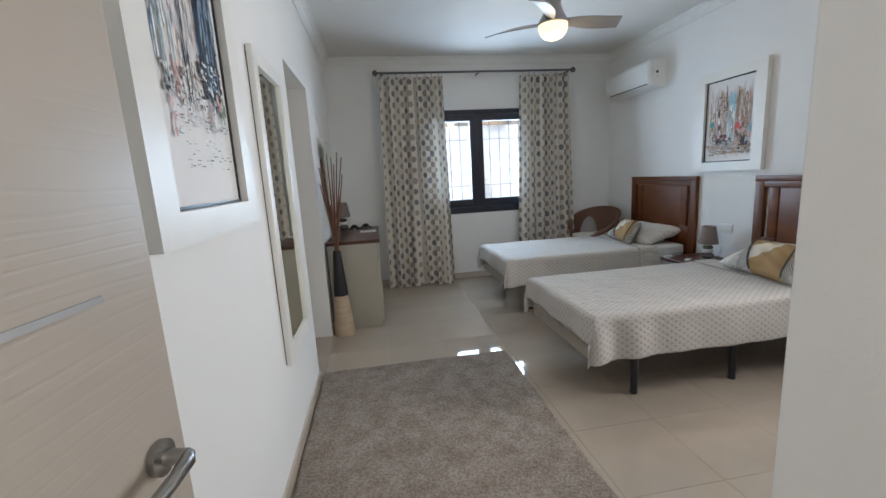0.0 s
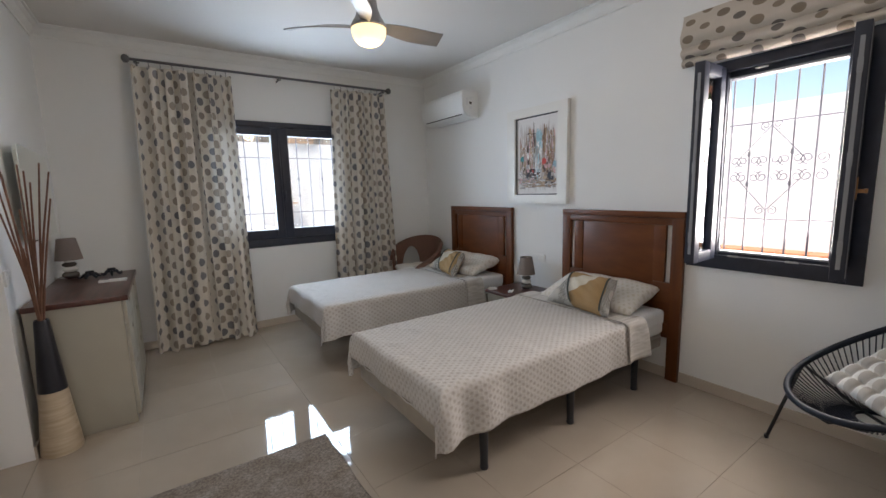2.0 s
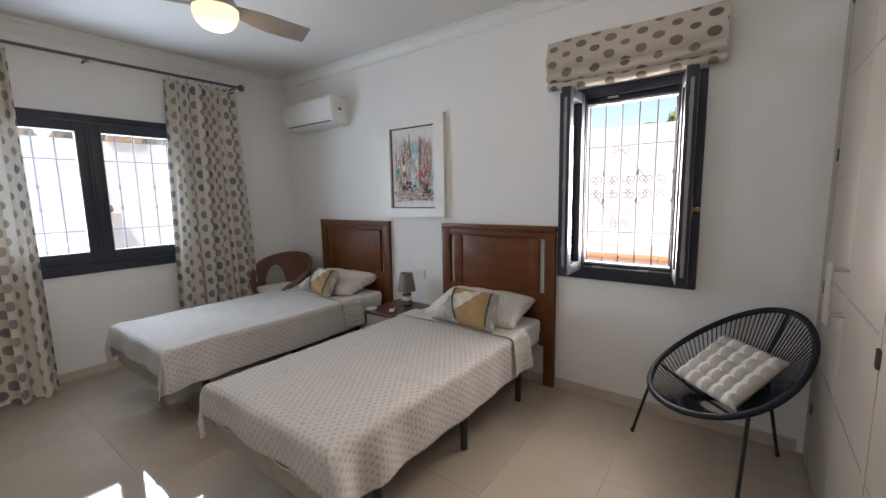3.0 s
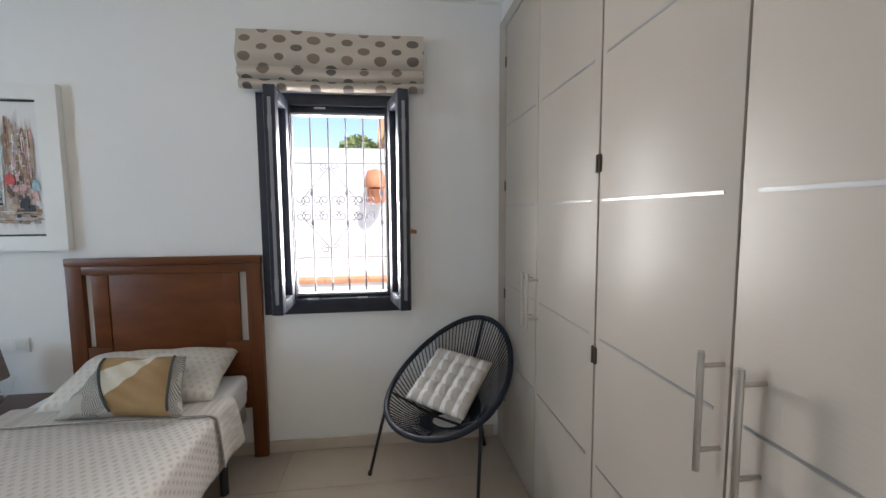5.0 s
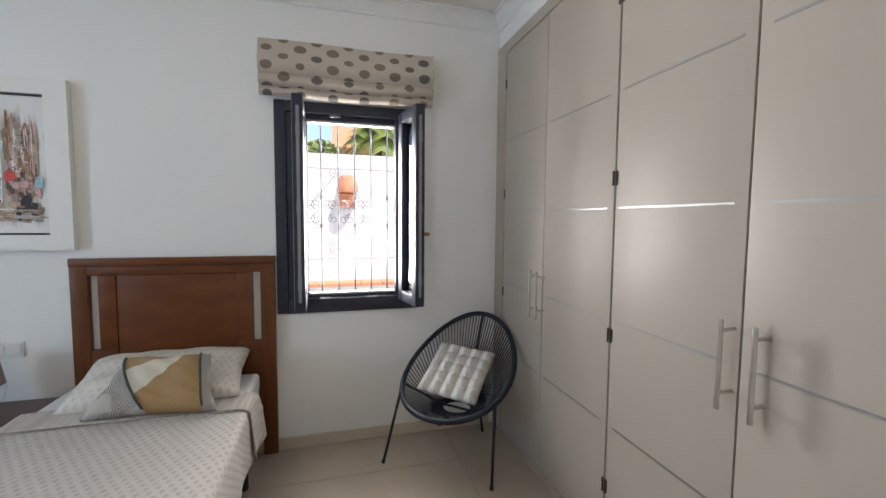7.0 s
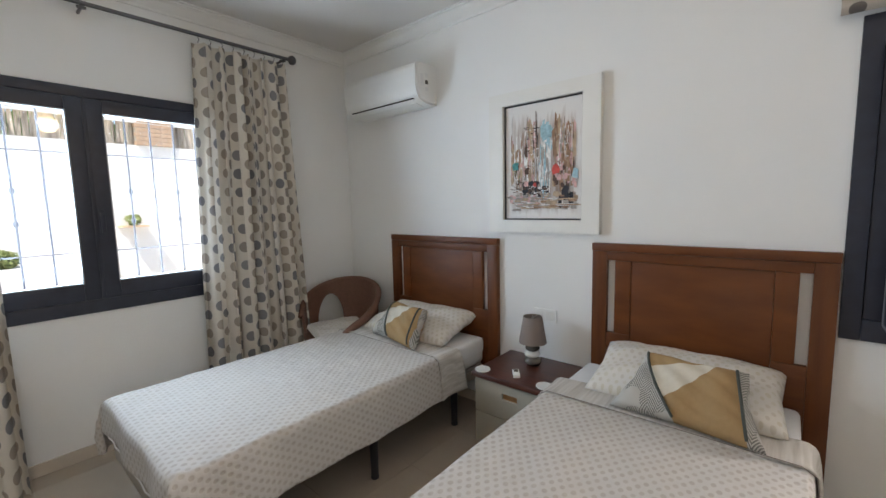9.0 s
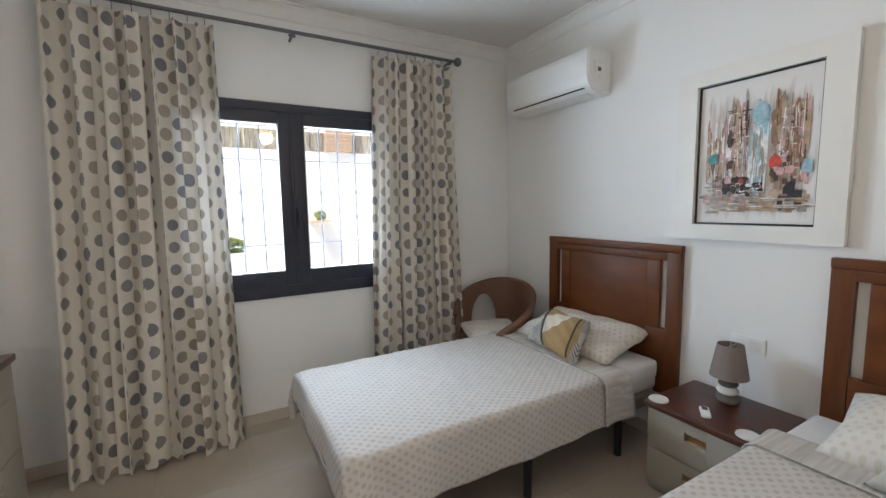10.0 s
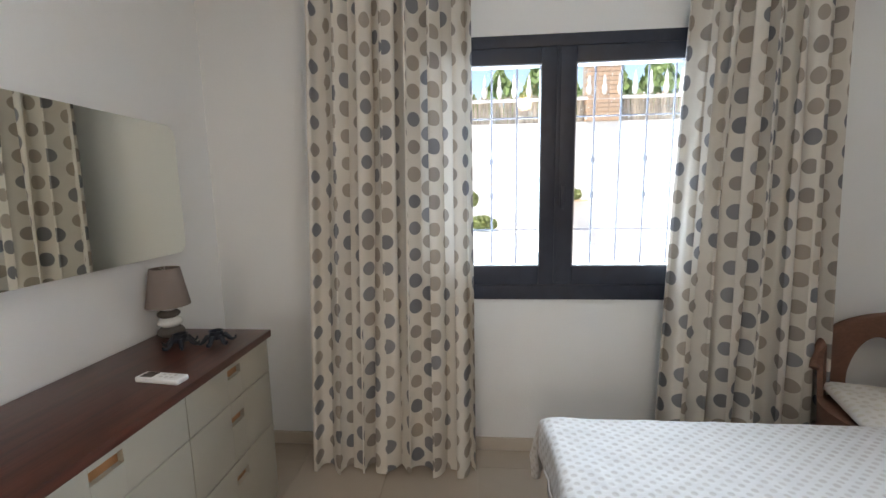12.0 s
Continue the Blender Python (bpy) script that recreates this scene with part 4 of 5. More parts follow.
def deco_cushion(at, lean, turn, w=CW, d=CD):
    """Cushion in tan, cream and grey print, split along a slanting piped seam."""
    c = thing("throw_cushion", at, "tan and cream throw cushion with grey print and dark piping", "cushion", "throw cushions on the beds")
    k, q = math.cos(radians(lean)), math.sin(radians(lean))
    basis = Matrix(((0, k, -q), (-1, 0, 0), (0, q, k)))
    c.rotation_euler = (Matrix.Rotation(radians(turn), 3, "Z") @ basis).to_euler()
    bm = pillow_mesh(w, d, 0.13, 4, 40, 0.2, TAPER)
    part("cushion_cover", bm, PATCH, c, smooth=180)
    hw, hd = w / 2, d / 2

    def ztop(u, v):
        return 0.065 * max(0.0, (1 - u ** 4) * (1 - v ** 4)) ** 0.5 + 0.006
    s = bmesh.new()
    tube([((-0.50 - 0.46 * v) * hw * (1 - TAPER * v), v * hd * 0.98, ztop(-0.50 - 0.46 * v, v)) for v in [k / 12 - 1 for k in range(1, 24)]], 0.0055, 8, s)
    part("piping", s, PIPING, c, "dark green-grey corded piping")
    s = bmesh.new()
    tube([(0.80 * hw * (1 - TAPER * v), v * hd * 0.98, ztop(0.80, v)) for v in [k / 12 - 1 for k in range(1, 24)]], 0.0055, 8, s)
    part("piping", s, PIPING, c, "dark green-grey corded piping")
    return c


deco_cushion((3.07, 1.82, 0.632), 44, -4)
deco_cushion((3.08, 3.465, 0.632), 50, -9, 0.41, 0.27)


# ---------- nightstand, lamps and small things ----------
def cut_front(bm, x0, x1, y0, y1, z0, z1, hy0, hy1, hz0, hz1):
    """A drawer front facing -x or +x with a slot cut out of it."""
    box(x0, x1, y0, hy0, z0, z1, 0.0015, bm)
    box(x0, x1, hy1, y1, z0, z1, 0.0015, bm)
    box(x0, x1, hy0, hy1, z0, hz0, 0.0, bm)
    box(x0, x1, hy0, hy1, hz1, z1, 0.0, bm)
    return bm


ns = thing("nightstand", (0, 0, 0), "grey-beige nightstand with two drawers and a dark brown top", "nightstand")
part("body", box(3.095, 3.495, 2.415, 2.875, 0.0, 0.425, 0.008, segs=3), GREIGE, ns)
part("top", box(3.062, 3.500, 2.400, 2.890, 0.427, 0.457, 0.010, segs=3), BROWN_TOP, ns, "dark brown wooden top")
for z0, z1 in ((0.035, 0.222), (0.228, 0.420)):
    dw = part("drawer", cut_front(bmesh.new(), 3.078, 3.094, 2.418, 2.872, z0, z1, 2.60, 2.695, z1 - 0.085, z1 - 0.048), GREIGE, ns)
    part("handle_recess", box(3.0925, 3.0945, 2.60, 2.695, z1 - 0.085, z1 - 0.048), COPPER, dw, "copper-coloured slot handle")


def pebble_lamp(at, label):
    """Lamp on four stacked glazed pebbles with a tapered cloth shade."""
    g = thing("table_lamp", at, label, "lamp", "pebble lamps")
    z = 0.0
    for k, (r, h, mt) in enumerate(((0.050, 0.050, CERAMIC_G), (0.046, 0.040, CERAMIC_W), (0.042, 0.034, CERAMIC_G), (0.030, 0.024, CERAMIC_W))):
        prof = [(0, 0)] + [(r * math.sin(math.pi * (0.12 + 0.76 * i / 8)) ** 0.6, h * i / 8) for i in range(9)] + [(0, h)]
        part("pebble", lathe(prof, 24, (0.002 * (-1) ** k, 0.001 * k, z)), mt, g, "white glazed pebble" if mt is CERAMIC_W else "grey glazed pebble")
        z += h - 0.003
    part("lamp_neck", lathe([(0.008, 0), (0.008, 0.03)], 12, (0, 0, z - 0.002)), STEEL, g)
    sh = lathe([(0.080, 0), (0.054, 0.155), (0.0525, 0.155), (0.0785, 0)], 36, (0, 0, z))
    part("shade", sh, SHADE, g, "tapered taupe cloth shade")
    part("bulb", lathe([(0, 0.02), (0.014, 0.03), (0.022, 0.06), (0.018, 0.085), (0, 0.095)], 16, (0, 0, z)), CERAMIC_W, g)
    sp = tube([(-0.053, 0, z + 0.150), (0, 0, z + 0.145), (0.053, 0, z + 0.150)], 0.0015, 6)
    tube([(0, 0, z + 0.02), (0, 0, z + 0.165)], 0.0022, 6, sp)
    part("shade_spider", sp, STEEL, g)
    part("flex", tube([(0.04, 0.01, 0.004), (0.09, 0.02, 0.004), (0.12, 0.0, 0.02), (0.135, -0.01, 0.10)], 0.0025, 6), PLASTIC, g, "white lamp flex")
    return g


pebble_lamp((3.355, 2.655, 0.457), "small lamp with taupe shade and stacked pebble base on the nightstand")
lamp2 = pebble_lamp((0.10, 4.045, 0.803), "small lamp with taupe shade and stacked pebble base on the dresser")
lamp2.rotation_euler = (0, 0, radians(150))

for x, y in ((3.115, 2.845), (3.125, 2.465)):
    c = thing("coaster", (x, y, 0.457), "round white coaster on the nightstand", "coaster", "coasters")
    part("disc", lathe([(0, 0), (0.042, 0), (0.045, 0.003), (0.043, 0.008), (0.038, 0.0075), (0, 0.006)], 28), CERAMIC_W, c)
fr = thing("fan_remote", (3.165, 2.655, 0.457), "small white fan remote control on the nightstand", "remote control", rz=35)
part("case", box(-0.045, 0.045, -0.019, 0.019, 0, 0.017, 0.007, segs=3), PLASTIC, fr)
part("screen", box(0.005, 0.036, -0.012, 0.012, 0.017, 0.0182), CERAMIC_G, fr)

sock = thing("wall_socket", (W, 2.66, 0.715), "white double switch and socket plate on the wall", "socket")
part("plate", box(-0.010, 0, -0.075, 0.075, -0.040, 0.040, 0.003), PLASTIC, sock)
part("rocker", box(-0.014, -0.010, 0.008, 0.066, -0.030, 0.030, 0.002), PLASTIC, sock)
part("socket_well", box(-0.0125, -0.010, -0.064, -0.010, -0.026, 0.026, 0.002), CERAMIC_W, sock)
sw = thing("light_switch", (0, 3.03, 0.98), "white rocker switch plate on the wall above the reed vase", "switch")
part("plate", box(0, 0.010, -0.040, 0.040, -0.040, 0.040, 0.003), PLASTIC, sw)
part("rocker", box(0.010, 0.014, -0.026, 0.026, -0.026, 0.026, 0.002), PLASTIC, sw)

# ---------- dresser ----------
dr = thing("dresser", (0, 0, 0), "grey-beige dresser with copper slot handles and a dark brown top", "dresser")
part("body", box(0.015, 0.440, 3.105, 4.135, 0.0, 0.770, 0.003), GREIGE, dr)
part("top", box(0.012, 0.472, 3.090, 4.150, 0.772, 0.803, 0.004), BROWN_TOP, dr, "dark brown wooden top")
for y0, y1, h0, h1 in ((3.110, 3.628, 3.305, 3.400), (3.632, 4.130, 3.845, 3.925)):
    for z0, z1, hz in ((0.05, 0.383, 0.31), (0.387, 0.622, 0.55), (0.626, 0.768, 0.733)):
        dw = part("drawer", cut_front(bmesh.new(), 0.441, 0.460, y0, y1, z0, z1, h0, h1, hz - 0.019, hz + 0.017), GREIGE, dr)
        part("handle_recess", box(0.4405, 0.4425, h0, h1, hz - 0.019, hz + 0.017), COPPER, dw, "copper-coloured slot handle")
rm = thing("air_conditioner_remote", (0.365, 3.66, 0.803), "white air conditioner remote with a grey screen on the dresser", "remote control", rz=-6)
part("case", box(-0.078, 0.078, -0.024, 0.024, 0, 0.018, 0.006, segs=3), PLASTIC, rm)
part("screen", box(-0.062, -0.022, -0.017, 0.017, 0.018, 0.0192), CERAMIC_G, rm, "dark grey screen")
for k in range(6):
    part("button", box(0.0 + 0.02 * (k // 2), 0.010 + 0.02 * (k // 2), -0.012 + 0.016 * (k % 2), -0.004 + 0.016 * (k % 2), 0.018, 0.0195), CERAMIC_W, rm)


def octopus(at, turn):
    g = thing("candle_holder", at, "dark blue glazed candle holder with curled feet on the dresser", "candle holder", "blue candle holders", turn)
    part("cup", lathe([(0, 0.018), (0.022, 0.020), (0.030, 0.032), (0.026, 0.048), (0.028, 0.054), (0.024, 0.054), (0.021, 0.035), (0, 0.032)], 22), BLUE_POT, g)
    for k in range(6):
        a = k * math.pi / 3
        pts = [(math.cos(a) * r, math.sin(a) * r, z) for r, z in ((0.018, 0.030), (0.034, 0.032), (0.048, 0.014), (0.060, 0.007), (0.070, 0.012), (0.072, 0.022))]
        part("foot", tube(pts, [0.011, 0.010, 0.009, 0.007, 0.005, 0.003], 8), BLUE_POT, g)
    g.scale = (0.95, 0.95, 0.95)
    return g


octopus((0.215, 3.945, 0.803), 10)
octopus((0.335, 3.985, 0.803), 35)


# ---------- mirrors ----------
def rounded(w, h, r, n=8):
    pts = []
    for cx, cz, a0 in ((w / 2 - r, h / 2 - r, 0), (-w / 2 + r, h / 2 - r, 90), (-w / 2 + r, -h / 2 + r, 180), (w / 2 - r, -h / 2 + r, 270)):
        pts += [(cx + r * math.cos(radians(a0 + 90 * k / n)), cz + r * math.sin(radians(a0 + 90 * k / n))) for k in range(n + 1)]
    return pts


wm = thing("wall_mirror", (0.023, 3.79, 1.408), "frameless mirror with rounded corners above the dresser", "mirror", rz=2.5)
bm = bmesh.new()
ring = [bm.verts.new((0.022, y, z)) for y, z in rounded(0.985, 0.560, 0.05)]
back = [bm.verts.new((0.002, y * 0.96, z * 0.96)) for y, z in rounded(0.985, 0.560, 0.05)]
front = [bm.verts.new((0.025, y * 0.994, z * 0.994)) for y, z in rounded(0.985, 0.560, 0.05)]
n = len(ring)
for i in range(n):
    bm.faces.new((ring[i], ring[(i + 1) % n], back[(i + 1) % n], back[i]))
    bm.faces.new((ring[i], ring[(i + 1) % n], front[(i + 1) % n], front[i]))
bm.faces.new(front)
bm.faces.new(back)
bmesh.ops.recalc_face_normals(bm, faces=bm.faces)
part("glass", bm, MIRROR, wm, smooth=25)

sm = thing("long_mirror", (0.0, 1.632, 1.19), "tall mirror in a broad white frame on the wall", "mirror")
bm = frame_ring(bmesh.new(), "x", 0.004, 0.030, -0.275, 0.275, -0.70, 0.70, 0.066, bevel=0.005)
part("mirror_frame", bm, WHITE, sm, "broad white frame")
part("backing", box(0.001, 0.006, -0.27, 0.27, -0.695, 0.695), GAP, sm)
part("glass", box(0.008, 0.016, -0.210, 0.210, -0.635, 0.635), MIRROR, sm, "mirror glass")


# ---------- paintings ----------
def paint(name, col):
    return mat(name, col, 0.55, vary=0.25, scale=40, bump=0.15, bscale=120)


PAPER = mat("white_painting_ground", (0.76, 0.74, 0.72), 0.6, colour2=(0.70, 0.68, 0.67), scale=4)
INKS = {"brown": paint("brown_paint", (0.30, 0.17, 0.10)), "umber": paint("dark_umber_paint", (0.09, 0.045, 0.030)), "grey": paint("warm_grey_paint", (0.36, 0.32, 0.29)),
        "black": paint("black_paint", (0.018, 0.016, 0.022)), "teal": paint("teal_paint", (0.06, 0.27, 0.27)), "sky": paint("pale_blue_paint", (0.33, 0.52, 0.58)),
        "red": paint("red_paint", (0.60, 0.07, 0.05)), "pink": paint("pink_paint", (0.62, 0.38, 0.36)), "white": paint("white_paint_stroke", (0.80, 0.79, 0.77)),
        "navy": paint("navy_paint", (0.022, 0.035, 0.085)), "blue": paint("steel_blue_paint", (0.16, 0.25, 0.36)), "sand": paint("sand_paint", (0.46, 0.33, 0.22)), "green": paint("olive_paint", (0.14, 0.17, 0.06))}
INK_ORDER = list(INKS)


def wash_material(name, seed, palette, lo, hi):
    """Vertical washes of colour that fade into the paper towards the rim of the picture."""
    m = mat(name, (0.75, 0.73, 0.71), 0.6)
    nt = m.node_tree
    b = nt.nodes["Principled BSDF"]
    uv = nt.nodes.new("ShaderNodeUVMap")
    mp = nt.nodes.new("ShaderNodeMapping")
    mp.inputs["Scale"].default_value = (9, 1.1, 1)
    mp.inputs["Location"].default_value = (seed, seed * 2, 0)
    nt.links.new(uv.outputs[0], mp.inputs[0])
    n = nt.nodes.new("ShaderNodeTexNoise")
    n.inputs["Scale"].default_value, n.inputs["Detail"].default_value, n.inputs["Distortion"].default_value = 1.0, 6, 0.3
    nt.links.new(mp.outputs[0], n.inputs["Vector"])
    ramp = nt.nodes.new("ShaderNodeValToRGB")
    els = ramp.color_ramp.elements
    while len(els) < len(palette):
        els.new(0.5)
    for i, c in enumerate(palette):
        els[i].position = 0.30 + 0.40 * i / (len(palette) - 1)
        els[i].color = (*c, 1)
    nt.links.new(n.outputs[0], ramp.inputs[0])
    sx = nt.nodes.new("ShaderNodeSeparateXYZ")
    nt.links.new(uv.outputs[0], sx.inputs[0])
    n2 = nt.nodes.new("ShaderNodeTexNoise")
    n2.inputs["Scale"].default_value, n2.inputs["Detail"].default_value = 1.0, 8
    mp2 = nt.nodes.new("ShaderNodeMapping")
    mp2.inputs["Scale"].default_value = (22, 4, 1)
    nt.links.new(uv.outputs[0], mp2.inputs[0])
    nt.links.new(mp2.outputs[0], n2.inputs["Vector"])
    du = math_node(nt, "ABSOLUTE", math_node(nt, "SUBTRACT", sx.outputs[0], 0.5))
    dv = math_node(nt, "ABSOLUTE", math_node(nt, "SUBTRACT", sx.outputs[1], (lo + hi) / 2))
    far = math_node(nt, "MAXIMUM", math_node(nt, "MULTIPLY", du, 2.3), math_node(nt, "DIVIDE", dv, (hi - lo) / 2))
    k = math_node(nt, "ADD", far, math_node(nt, "MULTIPLY", math_node(nt, "SUBTRACT", n2.outputs[0], 0.5), 0.9))
    mr = nt.nodes.new("ShaderNodeMapRange")
    mr.inputs["From Min"].default_value, mr.inputs["From Max"].default_value = 1.02, 0.62
    nt.links.new(k, mr.inputs[0])
    mix = nt.nodes.new("ShaderNodeMix")
    mix.data_type = "RGBA"
    mix.inputs[6].default_value = (0.76, 0.74, 0.72, 1)
    nt.links.new(mr.outputs[0], mix.inputs[0])
    nt.links.new(ramp.outputs[0], mix.inputs[7])
    nt.links.new(mix.outputs[2], b.inputs["Base Color"])
    return m


WASH_A = wash_material("brown_city_washes", 2.3, [(0.10, 0.06, 0.05), (0.62, 0.56, 0.51), (0.30, 0.20, 0.15), (0.55, 0.49, 0.45), (0.34, 0.24, 0.19), (0.62, 0.57, 0.53)], 0.06, 0.88)
WASH_B = wash_material("blue_city_washes", 5.1, [(0.05, 0.06, 0.11), (0.62, 0.66, 0.70), (0.70, 0.68, 0.67), (0.66, 0.60, 0.59), (0.36, 0.48, 0.56), (0.16, 0.17, 0.22)], 0.30, 1.30)


def painting(name, at, facing, strokes, wash, label):
    """Broad flat white frame 0.70 x 0.85 with a thin black slip round a 0.50 x 0.69 picture."""
    p = thing(name, at, label, "painting", "framed city paintings", facing)
    fm = bmesh.new()
    for a0, a1, c0, c1 in ((-0.352, -0.2525, -0.425, 0.425), (0.2525, 0.352, -0.425, 0.425), (-0.2525, 0.2525, 0.348, 0.425), (-0.2525, 0.2525, -0.425, -0.348)):
        box(0.002, 0.042, a0, a1, c0, c1, 0, fm)
    bmesh.ops.remove_doubles(fm, verts=fm.verts, dist=0.0001)
    part("frame", fm, WHITE, p, "broad flat white frame")
    part("slip", frame_ring(bmesh.new(), "x", 0.012, 0.0200, -0.2525, 0.2525, -0.348, 0.348, 0.0095, bevel=0.0008), BLACKM, p, "thin black slip")
    part("canvas", sheet(1, 1, lambda u, v: (0.0145, -0.246 + 0.492 * u, -0.341 + 0.682 * v)), wash, p, "city scene in loose washes")
    bm = bmesh.new()
    for k, (c, u, v, w, h, lean) in enumerate(strokes):
        x = 0.0150 + 0.00001 * k
        y, z = -0.250 + 0.50 * u, -0.341 + 0.682 * v
        q = []
        rnd = random.Random(k)
        for i in range(9):
            a = 2 * math.pi * i / 9
            rr = rnd.uniform(0.70, 1.15)
            ca, sa = math.cos(a), math.sin(a)
            sq = 1 / max(abs(ca), abs(sa)) * 0.88
            dy, dz = w * 0.30 * ca * rr * sq, h * 0.40 * sa * rr * sq
            q.append(bm.verts.new((x, y + dy + lean * dz, z + dz)))
        f = bm.faces.new(q)
        f.material_index = INK_ORDER.index(c)
    part("brushwork", bm, [INKS[i] for i in INK_ORDER], p, "layered brush strokes", smooth=None)
    return p


def city_strokes(seed, blue=False):
    """Strokes: (colour, u, v, width, height, lean). Streets of tall blocks with a dark crowd at their foot."""
    r = random.Random(seed)
    out = []

    def block(u0, u1, v0, v1, n, colours, w=(0.006, 0.020), h=(0.05, 0.20)):
        for _ in range(n):
            out.append((r.choice(colours), r.uniform(u0, u1), r.uniform(v0, v1), r.uniform(*w), r.uniform(*h), r.uniform(-0.03, 0.03)))

    def dashes(u0, u1, v0, v1, n, colours, w=(0.010, 0.035), h=(0.004, 0.012)):
        for _ in range(n):
            out.append((r.choice(colours), r.uniform(u0, u1), r.uniform(v0, v1), r.uniform(*w), r.uniform(*h), r.uniform(-0.4, 0.4)))
    if not blue:
        block(0.07, 0.93, 0.10, 0.22, 45, ["grey", "sand", "pink"], (0.04, 0.12), (0.02, 0.05))
        block(0.09, 0.24, 0.32, 0.68, 50, ["sand", "sand", "pink", "white", "brown"], (0.012, 0.035), (0.05, 0.16))
        block(0.12, 0.22, 0.26, 0.46, 26, ["umber", "brown", "green", "white"], (0.004, 0.010), (0.05, 0.12))
        block(0.27, 0.45, 0.30, 0.82, 90, ["sand", "grey", "sand", "pink", "white"], (0.015, 0.040), (0.08, 0.22))
        block(0.27, 0.45, 0.34, 0.84, 34, ["brown", "umber", "white", "black"], (0.004, 0.009), (0.06, 0.20))
        block(0.42, 0.46, 0.30, 0.82, 14, ["umber", "black", "grey"], (0.006, 0.014), (0.10, 0.20))
        block(0.50, 0.62, 0.60, 0.80, 40, ["sky", "sky", "white"], (0.025, 0.055), (0.04, 0.12))
        block(0.47, 0.62, 0.26, 0.60, 48, ["white", "grey", "sky", "white"], (0.008, 0.022), (0.08, 0.22))
        block(0.65, 0.90, 0.32, 0.80, 120, ["brown", "sand", "brown", "grey", "pink"], (0.018, 0.045), (0.06, 0.18))
        block(0.65, 0.90, 0.36, 0.82, 46, ["umber", "umber", "white", "sand"], (0.004, 0.010), (0.06, 0.18))
        block(0.66, 0.92, 0.28, 0.44, 30, ["umber", "brown", "pink"], (0.02, 0.05), (0.03, 0.07))
        dashes(0.28, 0.45, 0.44, 0.80, 26, ["umber", "white", "black"])
        dashes(0.68, 0.90, 0.44, 0.78, 30, ["umber", "white", "sand"])
        dashes(0.08, 0.24, 0.24, 0.36, 30, ["white", "umber", "grey"], (0.03, 0.08), (0.003, 0.008))
        dashes(0.26, 0.60, 0.20, 0.28, 80, ["black", "umber", "grey", "black", "white"], (0.015, 0.06), (0.006, 0.022))
        block(0.26, 0.46, 0.24, 0.32, 30, ["black", "umber", "black"], (0.02, 0.05), (0.02, 0.05))
        for c, u, v, w, h in (("teal", 0.15, 0.47, 0.10, 0.075), ("red", 0.68, 0.42, 0.11, 0.085), ("sky", 0.92, 0.37, 0.07, 0.085), ("sky", 0.56, 0.74, 0.11, 0.13), ("umber", 0.30, 0.60, 0.04, 0.13), ("umber", 0.31, 0.42, 0.06, 0.07), ("pink", 0.30, 0.31, 0.07, 0.05), ("red", 0.42, 0.30, 0.04, 0.035), ("black", 0.80, 0.22, 0.09, 0.12), ("black", 0.74, 0.15, 0.05, 0.10), ("black", 0.87, 0.17, 0.05, 0.12)):
            out.append((c, u, v, w, h, 0.0))
        dashes(0.30, 0.45, 0.78, 0.80, 6, ["umber", "black"], (0.05, 0.12), (0.004, 0.007))
        dashes(0.06, 0.92, 0.08, 0.20, 34, ["brown", "sand", "grey"], (0.06, 0.16), (0.010, 0.022))
        dashes(0.06, 0.90, 0.09, 0.18, 40, ["sand", "brown", "grey", "white"], (0.06, 0.22), (0.003, 0.008))
    else:
        block(0.64, 0.92, 0.52, 0.98, 60, ["navy", "navy", "blue", "navy", "black"], (0.03, 0.07), (0.10, 0.28))
        block(0.12, 0.28, 0.52, 0.98, 34, ["blue", "sky", "grey", "blue"], (0.02, 0.05), (0.12, 0.30))
        block(0.88, 0.93, 0.55, 0.98, 12, ["sky", "blue"], (0.015, 0.03), (0.12, 0.25))
        block(0.20, 0.80, 0.34, 0.60, 40, ["white", "pink", "grey", "white"], (0.02, 0.05), (0.05, 0.14))
        block(0.10, 0.24, 0.50, 1.0, 55, ["grey", "sky", "blue", "white", "navy"], (0.006, 0.018))
        block(0.26, 0.40, 0.55, 1.0, 25, ["white", "pink", "white", "sky"])
        block(0.43, 0.49, 0.40, 1.0, 26, ["black", "grey", "navy"], (0.006, 0.014), (0.06, 0.20))
        block(0.52, 0.64, 0.55, 1.0, 25, ["white", "grey", "pink", "sky"])
        block(0.66, 0.92, 0.48, 0.98, 120, ["navy", "navy", "blue", "black", "blue", "sky"], (0.010, 0.032))
        dashes(0.60, 0.92, 0.42, 0.60, 90, ["navy", "black", "black", "white"], (0.015, 0.05), (0.008, 0.03))
        dashes(0.14, 0.60, 0.38, 0.52, 120, ["black", "grey", "white", "umber", "white", "grey"], (0.006, 0.022), (0.006, 0.022))
        dashes(0.20, 0.92, 0.30, 0.42, 90, ["grey", "white", "black", "pink", "blue"], (0.008, 0.03), (0.003, 0.010))
        dashes(0.20, 0.90, 0.14, 0.34, 100, ["grey", "sky", "white", "blue", "black"], (0.010, 0.06), (0.002, 0.005))
        block(0.84, 0.90, 0.36, 0.46, 6, ["green"], (0.02, 0.04), (0.03, 0.06))
        block(0.78, 0.84, 0.38, 0.46, 5, ["pink", "red"], (0.01, 0.03), (0.02, 0.05))
        block(0.12, 0.20, 0.26, 0.38, 6, ["pink"], (0.01, 0.03), (0.03, 0.06))
    return out


